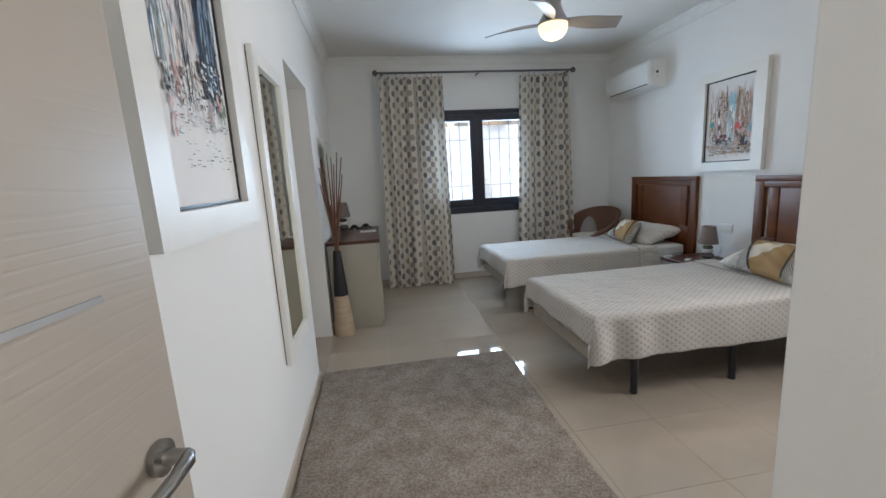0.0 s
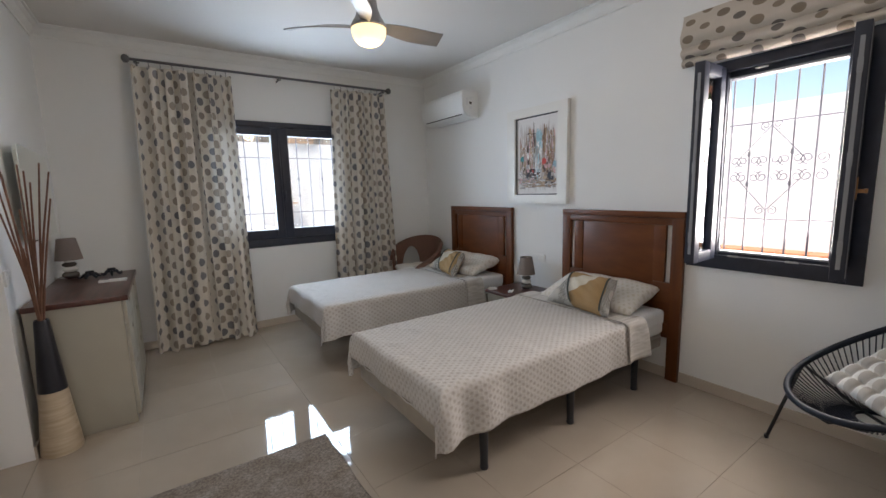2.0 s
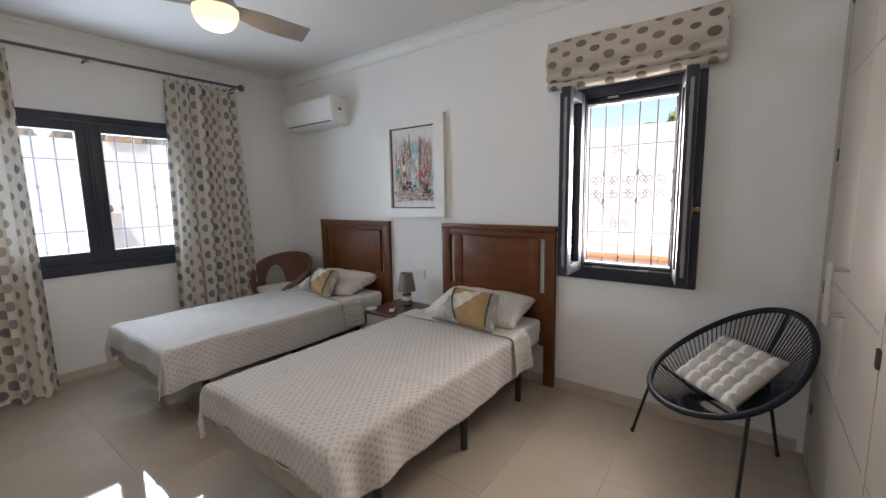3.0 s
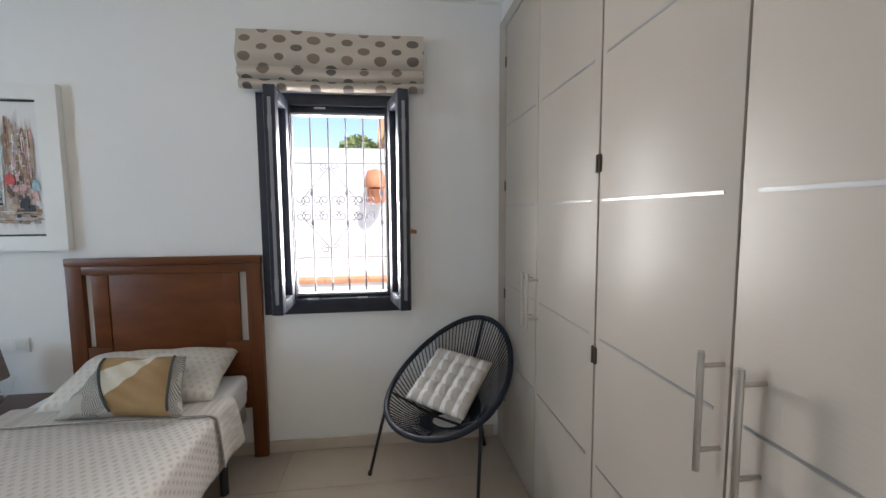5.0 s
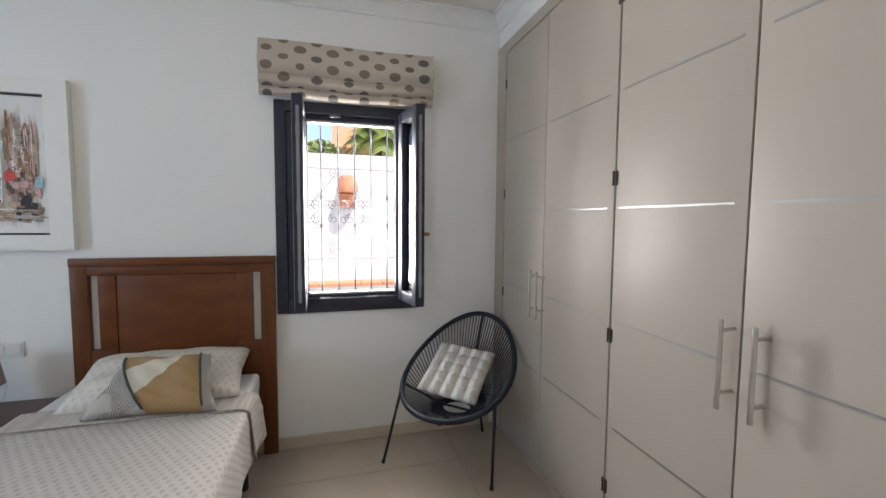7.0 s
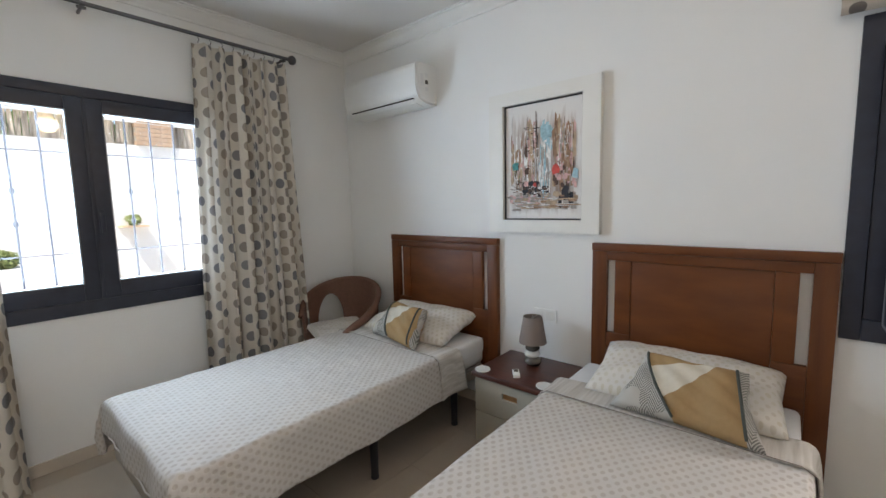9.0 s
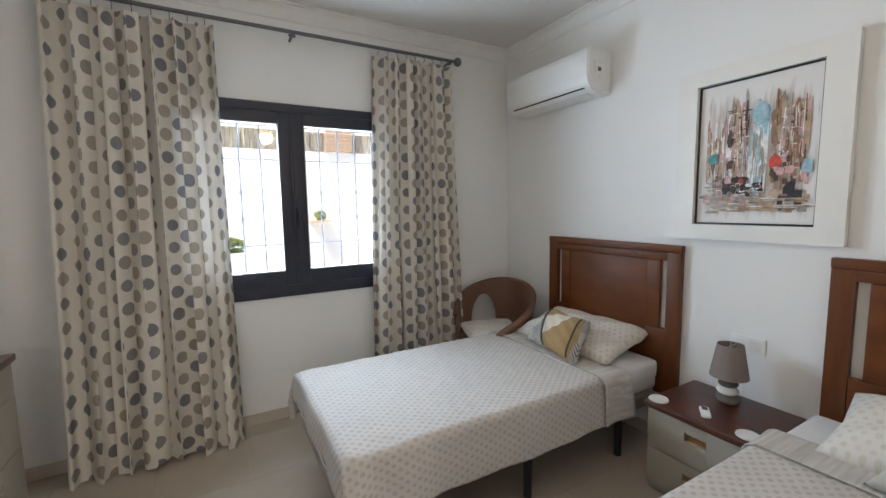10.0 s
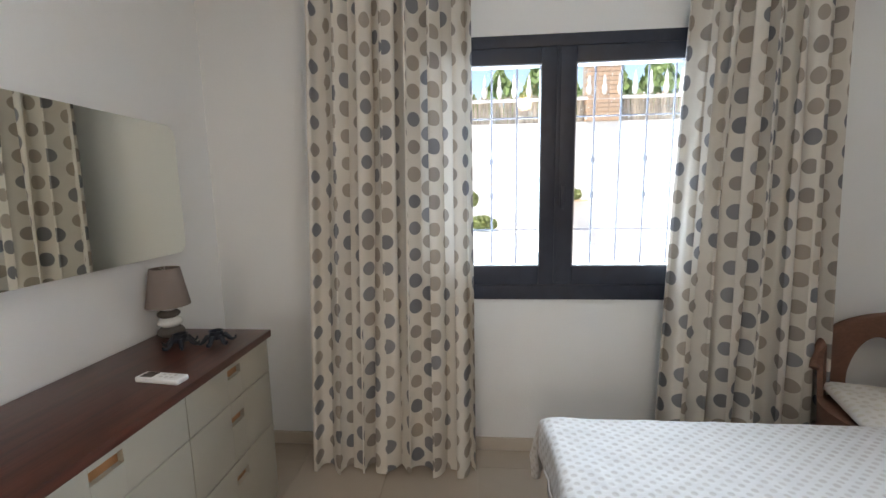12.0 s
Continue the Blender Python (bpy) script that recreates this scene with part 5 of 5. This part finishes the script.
painting("framed_painting", (W, 2.682, 1.648), 180, city_strokes(3), WASH_A, "white-framed painting of a brown and grey city street")
painting("framed_painting", (0.0, 0.740, 1.618), 0, city_strokes(8, True), WASH_B, "white-framed painting of a blue and grey city")

# ---------- air conditioner ----------
ac = thing("air_conditioner", (W, 3.895, 2.105), "white wall-mounted split air conditioner with a dark louvre slit", "air conditioner")
prof = [(0, 0.0), (-0.10, -0.002), (-0.172, 0.018), (-0.200, 0.058), (-0.214, 0.110), (-0.215, 0.240), (-0.206, 0.272), (-0.180, 0.284), (0, 0.285)]


def extrude_y(prof, y0, y1, bm=None):
    bm = bm or bmesh.new()
    a = [bm.verts.new((x, y0, z)) for x, z in prof]
    b = [bm.verts.new((x, y1, z)) for x, z in prof]
    for i in range(len(prof)):
        j = (i + 1) % len(prof)
        bm.faces.new((a[i], a[j], b[j], b[i]))
    bm.faces.new(a)
    bm.faces.new(b[::-1])
    bmesh.ops.recalc_face_normals(bm, faces=bm.faces)
    return bm


bm = extrude_y(prof, -0.43, 0.43)
bmesh.ops.bevel(bm, geom=[e for e in bm.edges if abs(e.verts[0].co.y) > 0.42 and abs(e.verts[0].co.y - e.verts[1].co.y) < 1e-6], offset=0.012, segments=3, affect="EDGES")
part("casing", bm, PLASTIC, ac, smooth=50)
part("louvre_slit", box(-0.1925, -0.170, -0.37, 0.36, 0.028, 0.034), GAP, ac, "dark slit under the front")
part("louvre", extrude_y([(-0.085, -0.010), (-0.16, 0.004), (-0.16, 0.007), (-0.085, -0.006)], -0.36, 0.36), PLASTIC, ac)
for z in (0.20, 0.15, 0.10):
    part("side_label", box(-0.13, -0.10, -0.4315, -0.430, z - 0.015, z + 0.012), CERAMIC_G if z == 0.15 else SHEET, ac, "small label on the side")
part("side_sticker", box(-0.175, -0.145, -0.4315, -0.430, 0.12, 0.20), SHEET, ac)

ac.scale = (1, 0.93, 0.93)

# ---------- ceiling fan ----------
fan = thing("ceiling_fan", (1.84, 2.50, 0), "silver three-blade ceiling fan with a lit opal globe", "ceiling fan")
part("canopy", lathe([(0, H - 0.002), (0.065, H - 0.002), (0.060, H - 0.035), (0.020, H - 0.055), (0.012, H - 0.06), (0, H - 0.06)], 26), SILVER, fan)
part("downrod", lathe([(0.011, 2.46), (0.011, H - 0.05)], 12), SILVER, fan)
part("motor_housing", lathe([(0, 2.345), (0.108, 2.345), (0.112, 2.352), (0.100, 2.375), (0.078, 2.41), (0.060, 2.46), (0.052, 2.53), (0.056, 2.60), (0.060, H - 0.04), (0, H - 0.04)], 34), SILVER, fan)
part("globe", lathe([(0, 2.246), (0.035, 2.249), (0.068, 2.262), (0.092, 2.288), (0.104, 2.322), (0.104, 2.344), (0, 2.344)], 34), GLOBE, fan, "lit opal glass globe")
for ang in (-10.5, 142.5, 229.5):
    def blade(u, v):
        r = 0.075 + 0.415 * u
        w = 0.055 + 0.065 * math.sin(math.pi * 0.5 * min(1, u * 1.6))
        sweep = 0.05 * math.sin(u * 2.2)
        tw = radians(-30 + 12 * u)
        s = (v - 0.5) * w
        a = radians(ang)
        x, y = r, sweep + s * math.cos(tw)
        z = 2.365 - 0.012 * u + s * math.sin(tw) + 0.02 * u * (1 - u)
        return (x * math.cos(a) - y * math.sin(a), x * math.sin(a) + y * math.cos(a), z)
    part("blade", sheet(22, 8, blade, 0.007), SILVER, fan, "curved silver blade", 60)


# ---------- reed vase ----------
vase = thing("floor_vase", (0.105, 3.015, 0), "tall black and pale wood cone vase holding thin brown reeds", "vase")
part("wooden_foot", lathe([(0, 0), (0.088, 0), (0.092, 0.012), (0.082, 0.12), (0.071, 0.24), (0.062, 0.352), (0, 0.352)], 34), VASE_W, vase, "pale ribbed wooden foot")
part("black_neck", lathe([(0, 0.353), (0.062, 0.353), (0.052, 0.48), (0.042, 0.60), (0.033, 0.73), (0.030, 0.745), (0.024, 0.742), (0.020, 0.70), (0, 0.70)], 34), VASE_B, vase, "matt black neck")
reeds = thing("reeds", (0.105, 3.015, 0), "bunch of thin reddish-brown reeds in the floor vase", "dried reeds")
rr = random.Random(11)
for k in range(13):
    fx, fy = (-0.085 + 0.0165 * k) * 1.0, rr.uniform(-0.12, 0.13)
    fx = max(fx, -0.092)
    h = rr.uniform(1.25, 1.57) - (0.12 if k % 5 == 0 else 0)
    pts = [(rr.uniform(-0.008, 0.008), rr.uniform(-0.008, 0.008), 0.69)]
    for q in (0.3, 0.6, 1.0):
        pts.append((pts[0][0] + fx * q ** 1.2, pts[0][1] + fy * q ** 1.1, 0.69 + (h - 0.69) * q))
    part("reed", tube(pts, [0.0045, 0.0060, 0.0054, 0.0042], 6), REED, reeds)

# ---------- string chair ----------
ch = thing("string_chair", (3.182, 0.352, 0), "round dark string lounge chair on thin metal legs", "chair", "", 0)
FA = radians(136.8)
FV, SV = Vector((math.cos(FA), math.sin(FA), 0)), Vector((math.sin(FA), -math.cos(FA), 0))


def hoop(a, k=1.0):
    """Point of the egg-shaped rim, a from the front; the rim climbs to the back."""
    f, s = math.cos(a), math.sin(a)
    wide = 0.330 * (1 - 0.10 * (1 - f) / 2)
    return FV * (0.348 * f * k) + SV * (wide * s * k) + Vector((0, 0, 0.583 - 0.203 * f * k - 0.046 * s * s))


rim = [hoop(2 * math.pi * i / 64) for i in range(64)]
part("rim", tube(rim, 0.0150, 10, closed=True), CORD, ch, "cord-wrapped tubular rim")
HUB = FV * 0.03 + Vector((0, 0, 0.315))
hub_ring = [HUB + FV * 0.085 * math.cos(2 * math.pi * i / 32) + SV * 0.085 * math.sin(2 * math.pi * i / 32) for i in range(32)]
part("seat_ring", tube(hub_ring, 0.008, 8, closed=True), CORD, ch)
NC = 92
for i in range(NC):
    a = 2 * math.pi * i / NC
    p, q = hoop(a), HUB + FV * 0.085 * math.cos(a) + SV * 0.085 * math.sin(a)
    mid = p.lerp(q, 0.5) + Vector((0, 0, -0.022))
    part("cord", tube([p, p.lerp(mid, 0.55) + Vector((0, 0, -0.004)), mid, q], 0.0030, 5), CORD, ch)
for a in (0.0, math.pi):
    p, q = hoop(a), HUB + FV * 0.085 * math.cos(a)
    part("rib", tube([p, p.lerp(q, 0.5) + Vector((0, 0, -0.045)), q], 0.009, 8), CORD, ch)
off = Vector((3.182, 0.352, 0))
for foot, top in (((3.240, 0.785, 0), hoop(radians(62))), ((2.86, 0.275, 0), hoop(radians(-62))), ((3.43, 0.11, 0), hoop(radians(180)))):
    f = Vector(foot) - off
    t2 = top if foot[0] != 3.43 else hoop(radians(180), 0.62) + Vector((0, 0, -0.13))
    part("leg", tube([f + Vector((0, 0, 0.004)), t2], 0.0085, 10), BLACKM, ch, "thin black metal leg")
    part("foot_cap", lathe([(0, 0), (0.011, 0), (0.011, 0.02), (0, 0.02)], 12, tuple(f)), BLACKM, ch)
brace = bmesh.new()
tube([hoop(radians(-62)), HUB - SV * 0.085, HUB + SV * 0.085, hoop(radians(62))], 0.007, 8, brace)
tube([HUB - FV * 0.085, hoop(radians(180), 0.62) + Vector((0, 0, -0.13))], 0.007, 8, brace)
part("under_brace", brace, BLACKM, ch)


def tufted(w, n=50, t=0.040):
    bm = bmesh.new()
    lay = bm.loops.layers.uv.new("UVMap")
    for side in (1, -1):
        g = []
        for i in range(n + 1):
            row = []
            for j in range(n + 1):
                u, v = i / n, j / n
                k = (max(0.0, 1 - (2 * u - 1) ** 6) * max(0.0, 1 - (2 * v - 1) ** 6)) ** 0.5
                puff = abs(math.sin(math.pi * u * 5) * math.sin(math.pi * v * 5)) ** 0.45
                row.append(bm.verts.new(((u - 0.5) * w * (1 + 0.03 * (2 * v - 1) ** 2), (v - 0.5) * w, side * (0.006 + t * k * (0.25 + 0.75 * puff)))))
            g.append(row)
        for i in range(n):
            for j in range(n):
                q = [g[i][j], g[i + 1][j], g[i + 1][j + 1], g[i][j + 1]]
                f = bm.faces.new(q if side > 0 else q[::-1])
                for lp, (a, b) in zip(f.loops, ((i, j), (i + 1, j), (i + 1, j + 1), (i, j + 1)) if side > 0 else ((i, j + 1), (i + 1, j + 1), (i + 1, j), (i, j))):
                    lp[lay].uv = (a / n, b / n)
    edge = [v for v in bm.verts if v.is_boundary]
    bmesh.ops.remove_doubles(bm, verts=edge, dist=0.013)
    return bm


cu = thing("seat_cushion", (0, 0, 0), "tufted grey and white striped cushion on the string chair", "cushion")
part("cushion_cover", tufted(0.36), STRIPED, cu, smooth=180)
up = Vector((0.60, -0.58, 0.55)).normalized()
side = Vector((-0.66, -0.74, -0.05))
side = (side - up * side.dot(up)).normalized()
cm = Matrix((side, up, side.cross(up))).transposed()
cu.matrix_basis = Matrix.Translation((3.250, 0.345, 0.492)) @ cm.to_4x4()

# ---------- rattan tub chair ----------
rt = thing("rattan_armchair", (3.105, 4.180, 0), "brown woven rattan tub chair with a pale cushion beside the bed", "armchair", "", -60)
RX, RY = 0.300, 0.300


def rim_z(a):
    s = math.sin(a)
    return 0.675 + (0.130 * s ** 0.8 if s > 0 else 0.17 * s)


def tub(a0, a1, lo, hi, n=40, m=8):
    def place(u, v):
        a = radians(a0 + (a1 - a0) * u)
        top = hi(a)
        z = lo + (top - lo) * v
        k = 0.86 + 0.14 * min(1, max(0, (z - 0.10) / 0.60))
        return (RX * k * math.cos(a), RY * k * math.sin(a), z)
    return sheet(n, m, place, 0.020)


part("seat_base", tub(-75, 255, 0.04, lambda a: 0.44, 60), RATTAN, rt, "woven lower shell")
part("back_shell", tub(-20, 110, 0.44, rim_z), RATTAN, rt, "woven curved back")
part("arm", tub(157, 200, 0.44, rim_z), RATTAN, rt, "woven arm side")


def arch_band(u, v):
    a = radians(109 + 49 * u)
    top = rim_z(a)
    bot = 0.44 + (top - 0.09 - 0.44) * max(0.0, math.sin(math.pi * u)) ** 0.45
    z = bot + (top - bot) * v
    k = 0.86 + 0.14 * min(1, max(0, (z - 0.10) / 0.60))
    return (RX * k * math.cos(a), RY * k * math.sin(a), z)


part("arch_band", sheet(26, 5, arch_band, 0.020), RATTAN, rt, "woven band over an arched opening")
rimp = []
for i in range(45):
    a = radians(-66 + 266 * i / 44)
    end = max(0.0, 1 - min(i, 44 - i) / 4)
    rimp.append((RX * math.cos(a), RY * math.sin(a), rim_z(a) - 0.05 * end ** 2))
part("arm_rim", tube(rimp, [0.028 if i < 10 else 0.020 for i in range(45)], 10), RATTAN, rt, "thick wrapped rim")
part("seat", lathe([(0, 0.36), (0.265, 0.36), (0.272, 0.40), (0.268, 0.435), (0, 0.435)], 30), RATTAN, rt)
rc = thing("chair_pad", (3.075, 4.160, 0.470), "pale patterned cushion on the rattan chair", "cushion")
part("cushion_cover", pillow_mesh(0.43, 0.43, 0.075, 9, 24, 0.0), PILLOW, rc, smooth=180)
rc.rotation_euler = (radians(2), 0, radians(-18))


# ---------- outside ----------
structure("ground", box(-60, 60, -60, 60, -0.40, -0.25), PAVING, "pale patio paving round the house")
structure("garden_wall", box(-14, 7.0, 10.2, 10.4, -0.3, 2.55), STUCCO, "white garden wall beyond the wide window")
structure("garden_wall_side", box(7.0, 7.2, -12, 10.4, -0.3, 2.31), STUCCO, "white garden wall beyond the side window")
gw = bmesh.new()
for k in range(50):
    box(6.72, 7.0, -6 + 0.29 * k, -6 + 0.29 * k + 0.28, 0.47, 0.52, 0.006, gw)
tagged(part("ledge", gw, TERRACOTTA, None), "low terracotta tile ledge along the garden wall", "ledge", "", "stuff")
structure("ledge_base", box(6.75, 7.0, -6, 8.4, -0.3, 0.468), STUCCO, "white rendered bench wall")

rr = random.Random(21)
fence = bmesh.new()
for k in range(1100):
    x = -6 + 13 * k / 1100 + rr.uniform(-0.006, 0.006)
    h = 3.0 + rr.uniform(-0.05, 0.06)
    tube([(x, 10.30, 2.5), (x + rr.uniform(-0.02, 0.02), 10.30, h)], 0.011, 4, fence)
tagged(part("cane_fence", fence, CANE, None), "dry cane screen on top of the garden wall", "fence", "", "stuff")
pick = thing("picket_fence", (0, 0, 0), "white picket tops above the cane screen", "fence")
bm = box(-6, 7.0, 10.15, 10.18, 2.92, 2.97)
pk = bmesh.new()
for k in range(50):
    x = -6 + 0.26 * k
    lathe([(0.0, 2.97), (0.035, 3.01), (0.055, 3.10), (0.025, 3.20), (0.034, 3.25), (0, 3.40)], 8, (x, 10.16, 0), pk)
part("rail", bm, STUCCO, pick)
part("picket_tops", pk, STUCCO, pick)
pillar = thing("brick_pillar", (3.60, 10.33, 2.55), "sandy brick pillar standing on the white garden wall", "pillar")
part("core", box(-0.27, 0.28, -0.17, 0.17, 0, 1.40), GROUT, pillar)
base_brick = None
for row in range(18):
    for k in range(3):
        x = -0.285 + 0.19 * k + 0.012 * (row % 2)
        if base_brick is None:
            base_brick = part("brick", box(0.004, 0.186, -0.185, 0.0, 0.006, 0.069, 0.004, segs=1), BRICK, pillar)
            base_brick.location = (x, 0, 0.075 * row)
        else:
            nb = new("brick", base_brick.data)
            nb.parent, nb.location = pillar, (x, 0, 0.075 * row)


def bush(name, at, r, n, label, leaf=0.05, mt=None):
    g = thing(name, at, label, "plant", "garden plants")
    rnd = random.Random(int(at[0] * 100 + at[1] * 10))
    bm = bmesh.new()
    for _ in range(n):
        d = Vector((rnd.gauss(0, 1), rnd.gauss(0, 1), rnd.gauss(0, 1))).normalized() * r * rnd.uniform(0.72, 1.05)
        k = 0.5 if name == "low_shrub" else 0.9
        c = Vector((d.x, d.y, (d.z + r) * k))
        a, b = Vector((rnd.gauss(0, 1), rnd.gauss(0, 1), rnd.gauss(0, 1))).normalized() * leaf, Vector((rnd.gauss(0, 1), rnd.gauss(0, 1), rnd.gauss(0, 1))).normalized() * leaf * 0.5
        bm.faces.new([bm.verts.new(c - a), bm.verts.new(c + b), bm.verts.new(c + a), bm.verts.new(c - b)])
    tagged(part("leaves", bm, mt or LEAF, g), kind="stuff")
    part("stem", tube([(0, 0, {"topiary": -0.55, "garden_tree": -2.6}.get(name, -0.02)), (0.01, 0, r)], 0.025, 8), BARK, g)
    return g


structure("planter_bench", box(0.6, 2.6, 9.0, 10.2, -0.3, 0.70), STUCCO, "white rendered raised planter")
bush("topiary", (1.26, 9.5, 1.10), 0.14, 900, "clipped round green shrub in front of the white wall", mt=CLIPPED)
bush("low_shrub", (1.46, 9.45, 0.68), 0.25, 1600, "low green shrub beside the white garden wall", mt=CLIPPED)
structure("wall_shelf", box(2.95, 3.35, 9.95, 10.2, 1.15, 1.18), OCHRE, "small ochre shelf on the garden wall")
bush("wall_plant", (3.15, 10.05, 1.18), 0.10, 130, "small green plant on the white garden wall", mt=CLIPPED)
for k in range(26):
    x = -5.5 + 0.62 * k + 0.2 * math.sin(k * 5)
    h = 0.95 + 0.65 * abs(math.sin(k * 2.3))
    g = thing("conifer_tree", (x, 11.6 + 0.3 * math.sin(k), -0.25), "slender green conifer behind the cane screen", "tree", "conifer hedge")
    rnd = random.Random(k)
    bm = bmesh.new()
    for _ in range(1500):
        t = rnd.random()
        z = 0.4 + (2.3 + h) * t
        w = (0.52 * (1 - t ** 5) + 0.02) * rnd.uniform(0.75, 1.08)
        a = rnd.uniform(0, 6.28)
        c = Vector((w * math.cos(a), w * math.sin(a), z))
        e = Vector((rnd.gauss(0, 0.3), rnd.gauss(0, 0.3), 1)).normalized() * 0.11
        b = Vector((rnd.gauss(0, 1), rnd.gauss(0, 1), 0.2)).normalized() * 0.075
        bm.faces.new([bm.verts.new(c - e * 0.5), bm.verts.new(c + b), bm.verts.new(c + e), bm.verts.new(c - b)])
    tagged(part("crown", bm, LEAF, g), kind="stuff")
    part("trunk", tube([(0, 0, 0), (0, 0, 1.2)], [0.06, 0.04], 8), BARK, g)

wl = thing("wall_lantern", (6.99, 0.84, 1.76), "terracotta wall lantern on the white garden wall", "wall lamp")
part("shade", lathe([(0, 0.26), (0.10, 0.23), (0.135, 0.14), (0.15, 0.02), (0.14, 0), (0, 0)], 20, (-0.16, 0, 0)), TERRACOTTA, wl)
part("bracket", lathe([(0, 0), (0.11, -0.02), (0.08, -0.12), (0.03, -0.20), (0, -0.22)], 20, (-0.12, 0, 0)), TERRACOTTA, wl)
part("wall_plate", box(-0.02, 0.008, -0.12, 0.12, -0.2, 0.2, 0.01), TERRACOTTA, wl)


def palm(at, h, seed, fronds=22, L=1.5):
    g = thing("palm_tree", at, "palm tree with feathery green fronds beyond the garden wall", "tree")
    rnd = random.Random(seed)
    part("trunk", tube([(0, 0, 0), (0.05, 0, h * 0.5), (0, 0, h)], [0.17, 0.13, 0.12], 12), BARK, g)
    bm = bmesh.new()
    for k in range(fronds):
        a, lift = rnd.uniform(0, 6.28), rnd.uniform(0.1, 1.2)
        pts = [Vector((math.cos(a) * L * t, math.sin(a) * L * t, h + L * (lift * t - 1.0 * t * t))) for t in (q / 9 for q in range(10))]
        for p, q in zip(pts, pts[1:]):
            d = (q - p).normalized()
            s = d.cross(Vector((0, 0, 1))).normalized()
            for sg in (-1, 1):
                for z in (0.2, 0.7):
                    b = p.lerp(q, z)
                    tip = b + s * sg * 0.34 + d * 0.16 + Vector((0, 0, -0.10))
                    bm.faces.new([bm.verts.new(b - d * 0.02), bm.verts.new(b + d * 0.035), bm.verts.new(tip)])
    tagged(part("fronds", bm, PALM, g), kind="stuff")
    return g


bush("garden_tree", (9.5, 1.25, 2.22), 0.40, 1500, "leafy green treetop beyond the white garden wall", 0.06, CLIPPED)
palm((9.6, 0.15, -0.25), 3.3, 3, 26, 0.72)
palm((10.5, -1.9, -0.25), 3.2, 5, 22, 0.75)
palm((13.5, 2.6, -0.25), 3.2, 9, 22, 0.9)
house = thing("neighbour_house", (14.5, -1.2, -0.25), "ochre neighbour house with a terracotta roof behind the wall", "house")
part("wall", box(0, 6, -4.6, 1.9, 0, 3.9), OCHRE, house)
roof = extrude_y([(-0.5, 3.85), (3, 5.4), (6.5, 3.85)], -5.0, 2.2)
part("roof", roof, TERRACOTTA, house)
for y in (-3.2, -0.9):
    wd = part("window", box(-0.03, 0.02, y, y + 1.0, 1.9, 3.0), ALU, house)
    part("pane", box(-0.04, -0.03, y + 0.08, y + 0.92, 1.98, 2.92), BLUE_POT, wd)

# ---------- floor tiles ----------
T = 0.45
tile_data = {}
floor = tagged(new("floor"), "floor of polished cream tiles", "", "", "structure")
nx0, ny0 = 0.915 - 5 * T, 0.80 - 8 * T
for i in range(14):
    for j in range(17):
        x0, x1, y0, y1 = nx0 + i * T, nx0 + (i + 1) * T, ny0 + j * T, ny0 + (j + 1) * T
        x0, x1, y0, y1 = max(x0, -0.45), min(x1, W), max(y0, -2.6), min(y1, D)
        if x1 - x0 < 0.03 or y1 - y0 < 0.03:
            continue
        key = (round(x1 - x0, 3), round(y1 - y0, 3))
        if key not in tile_data:
            b = box(0.0008, key[0] - 0.0008, 0.0008, key[1] - 0.0008, -0.012, 0.0)
            me = bpy.data.meshes.new("tile")
            b.to_mesh(me)
            b.free()
            me.materials.append(TILE)
            tile_data[key] = me
        t = new("tile", tile_data[key])
        t.parent, t.location = floor, (x0, y0, 0)
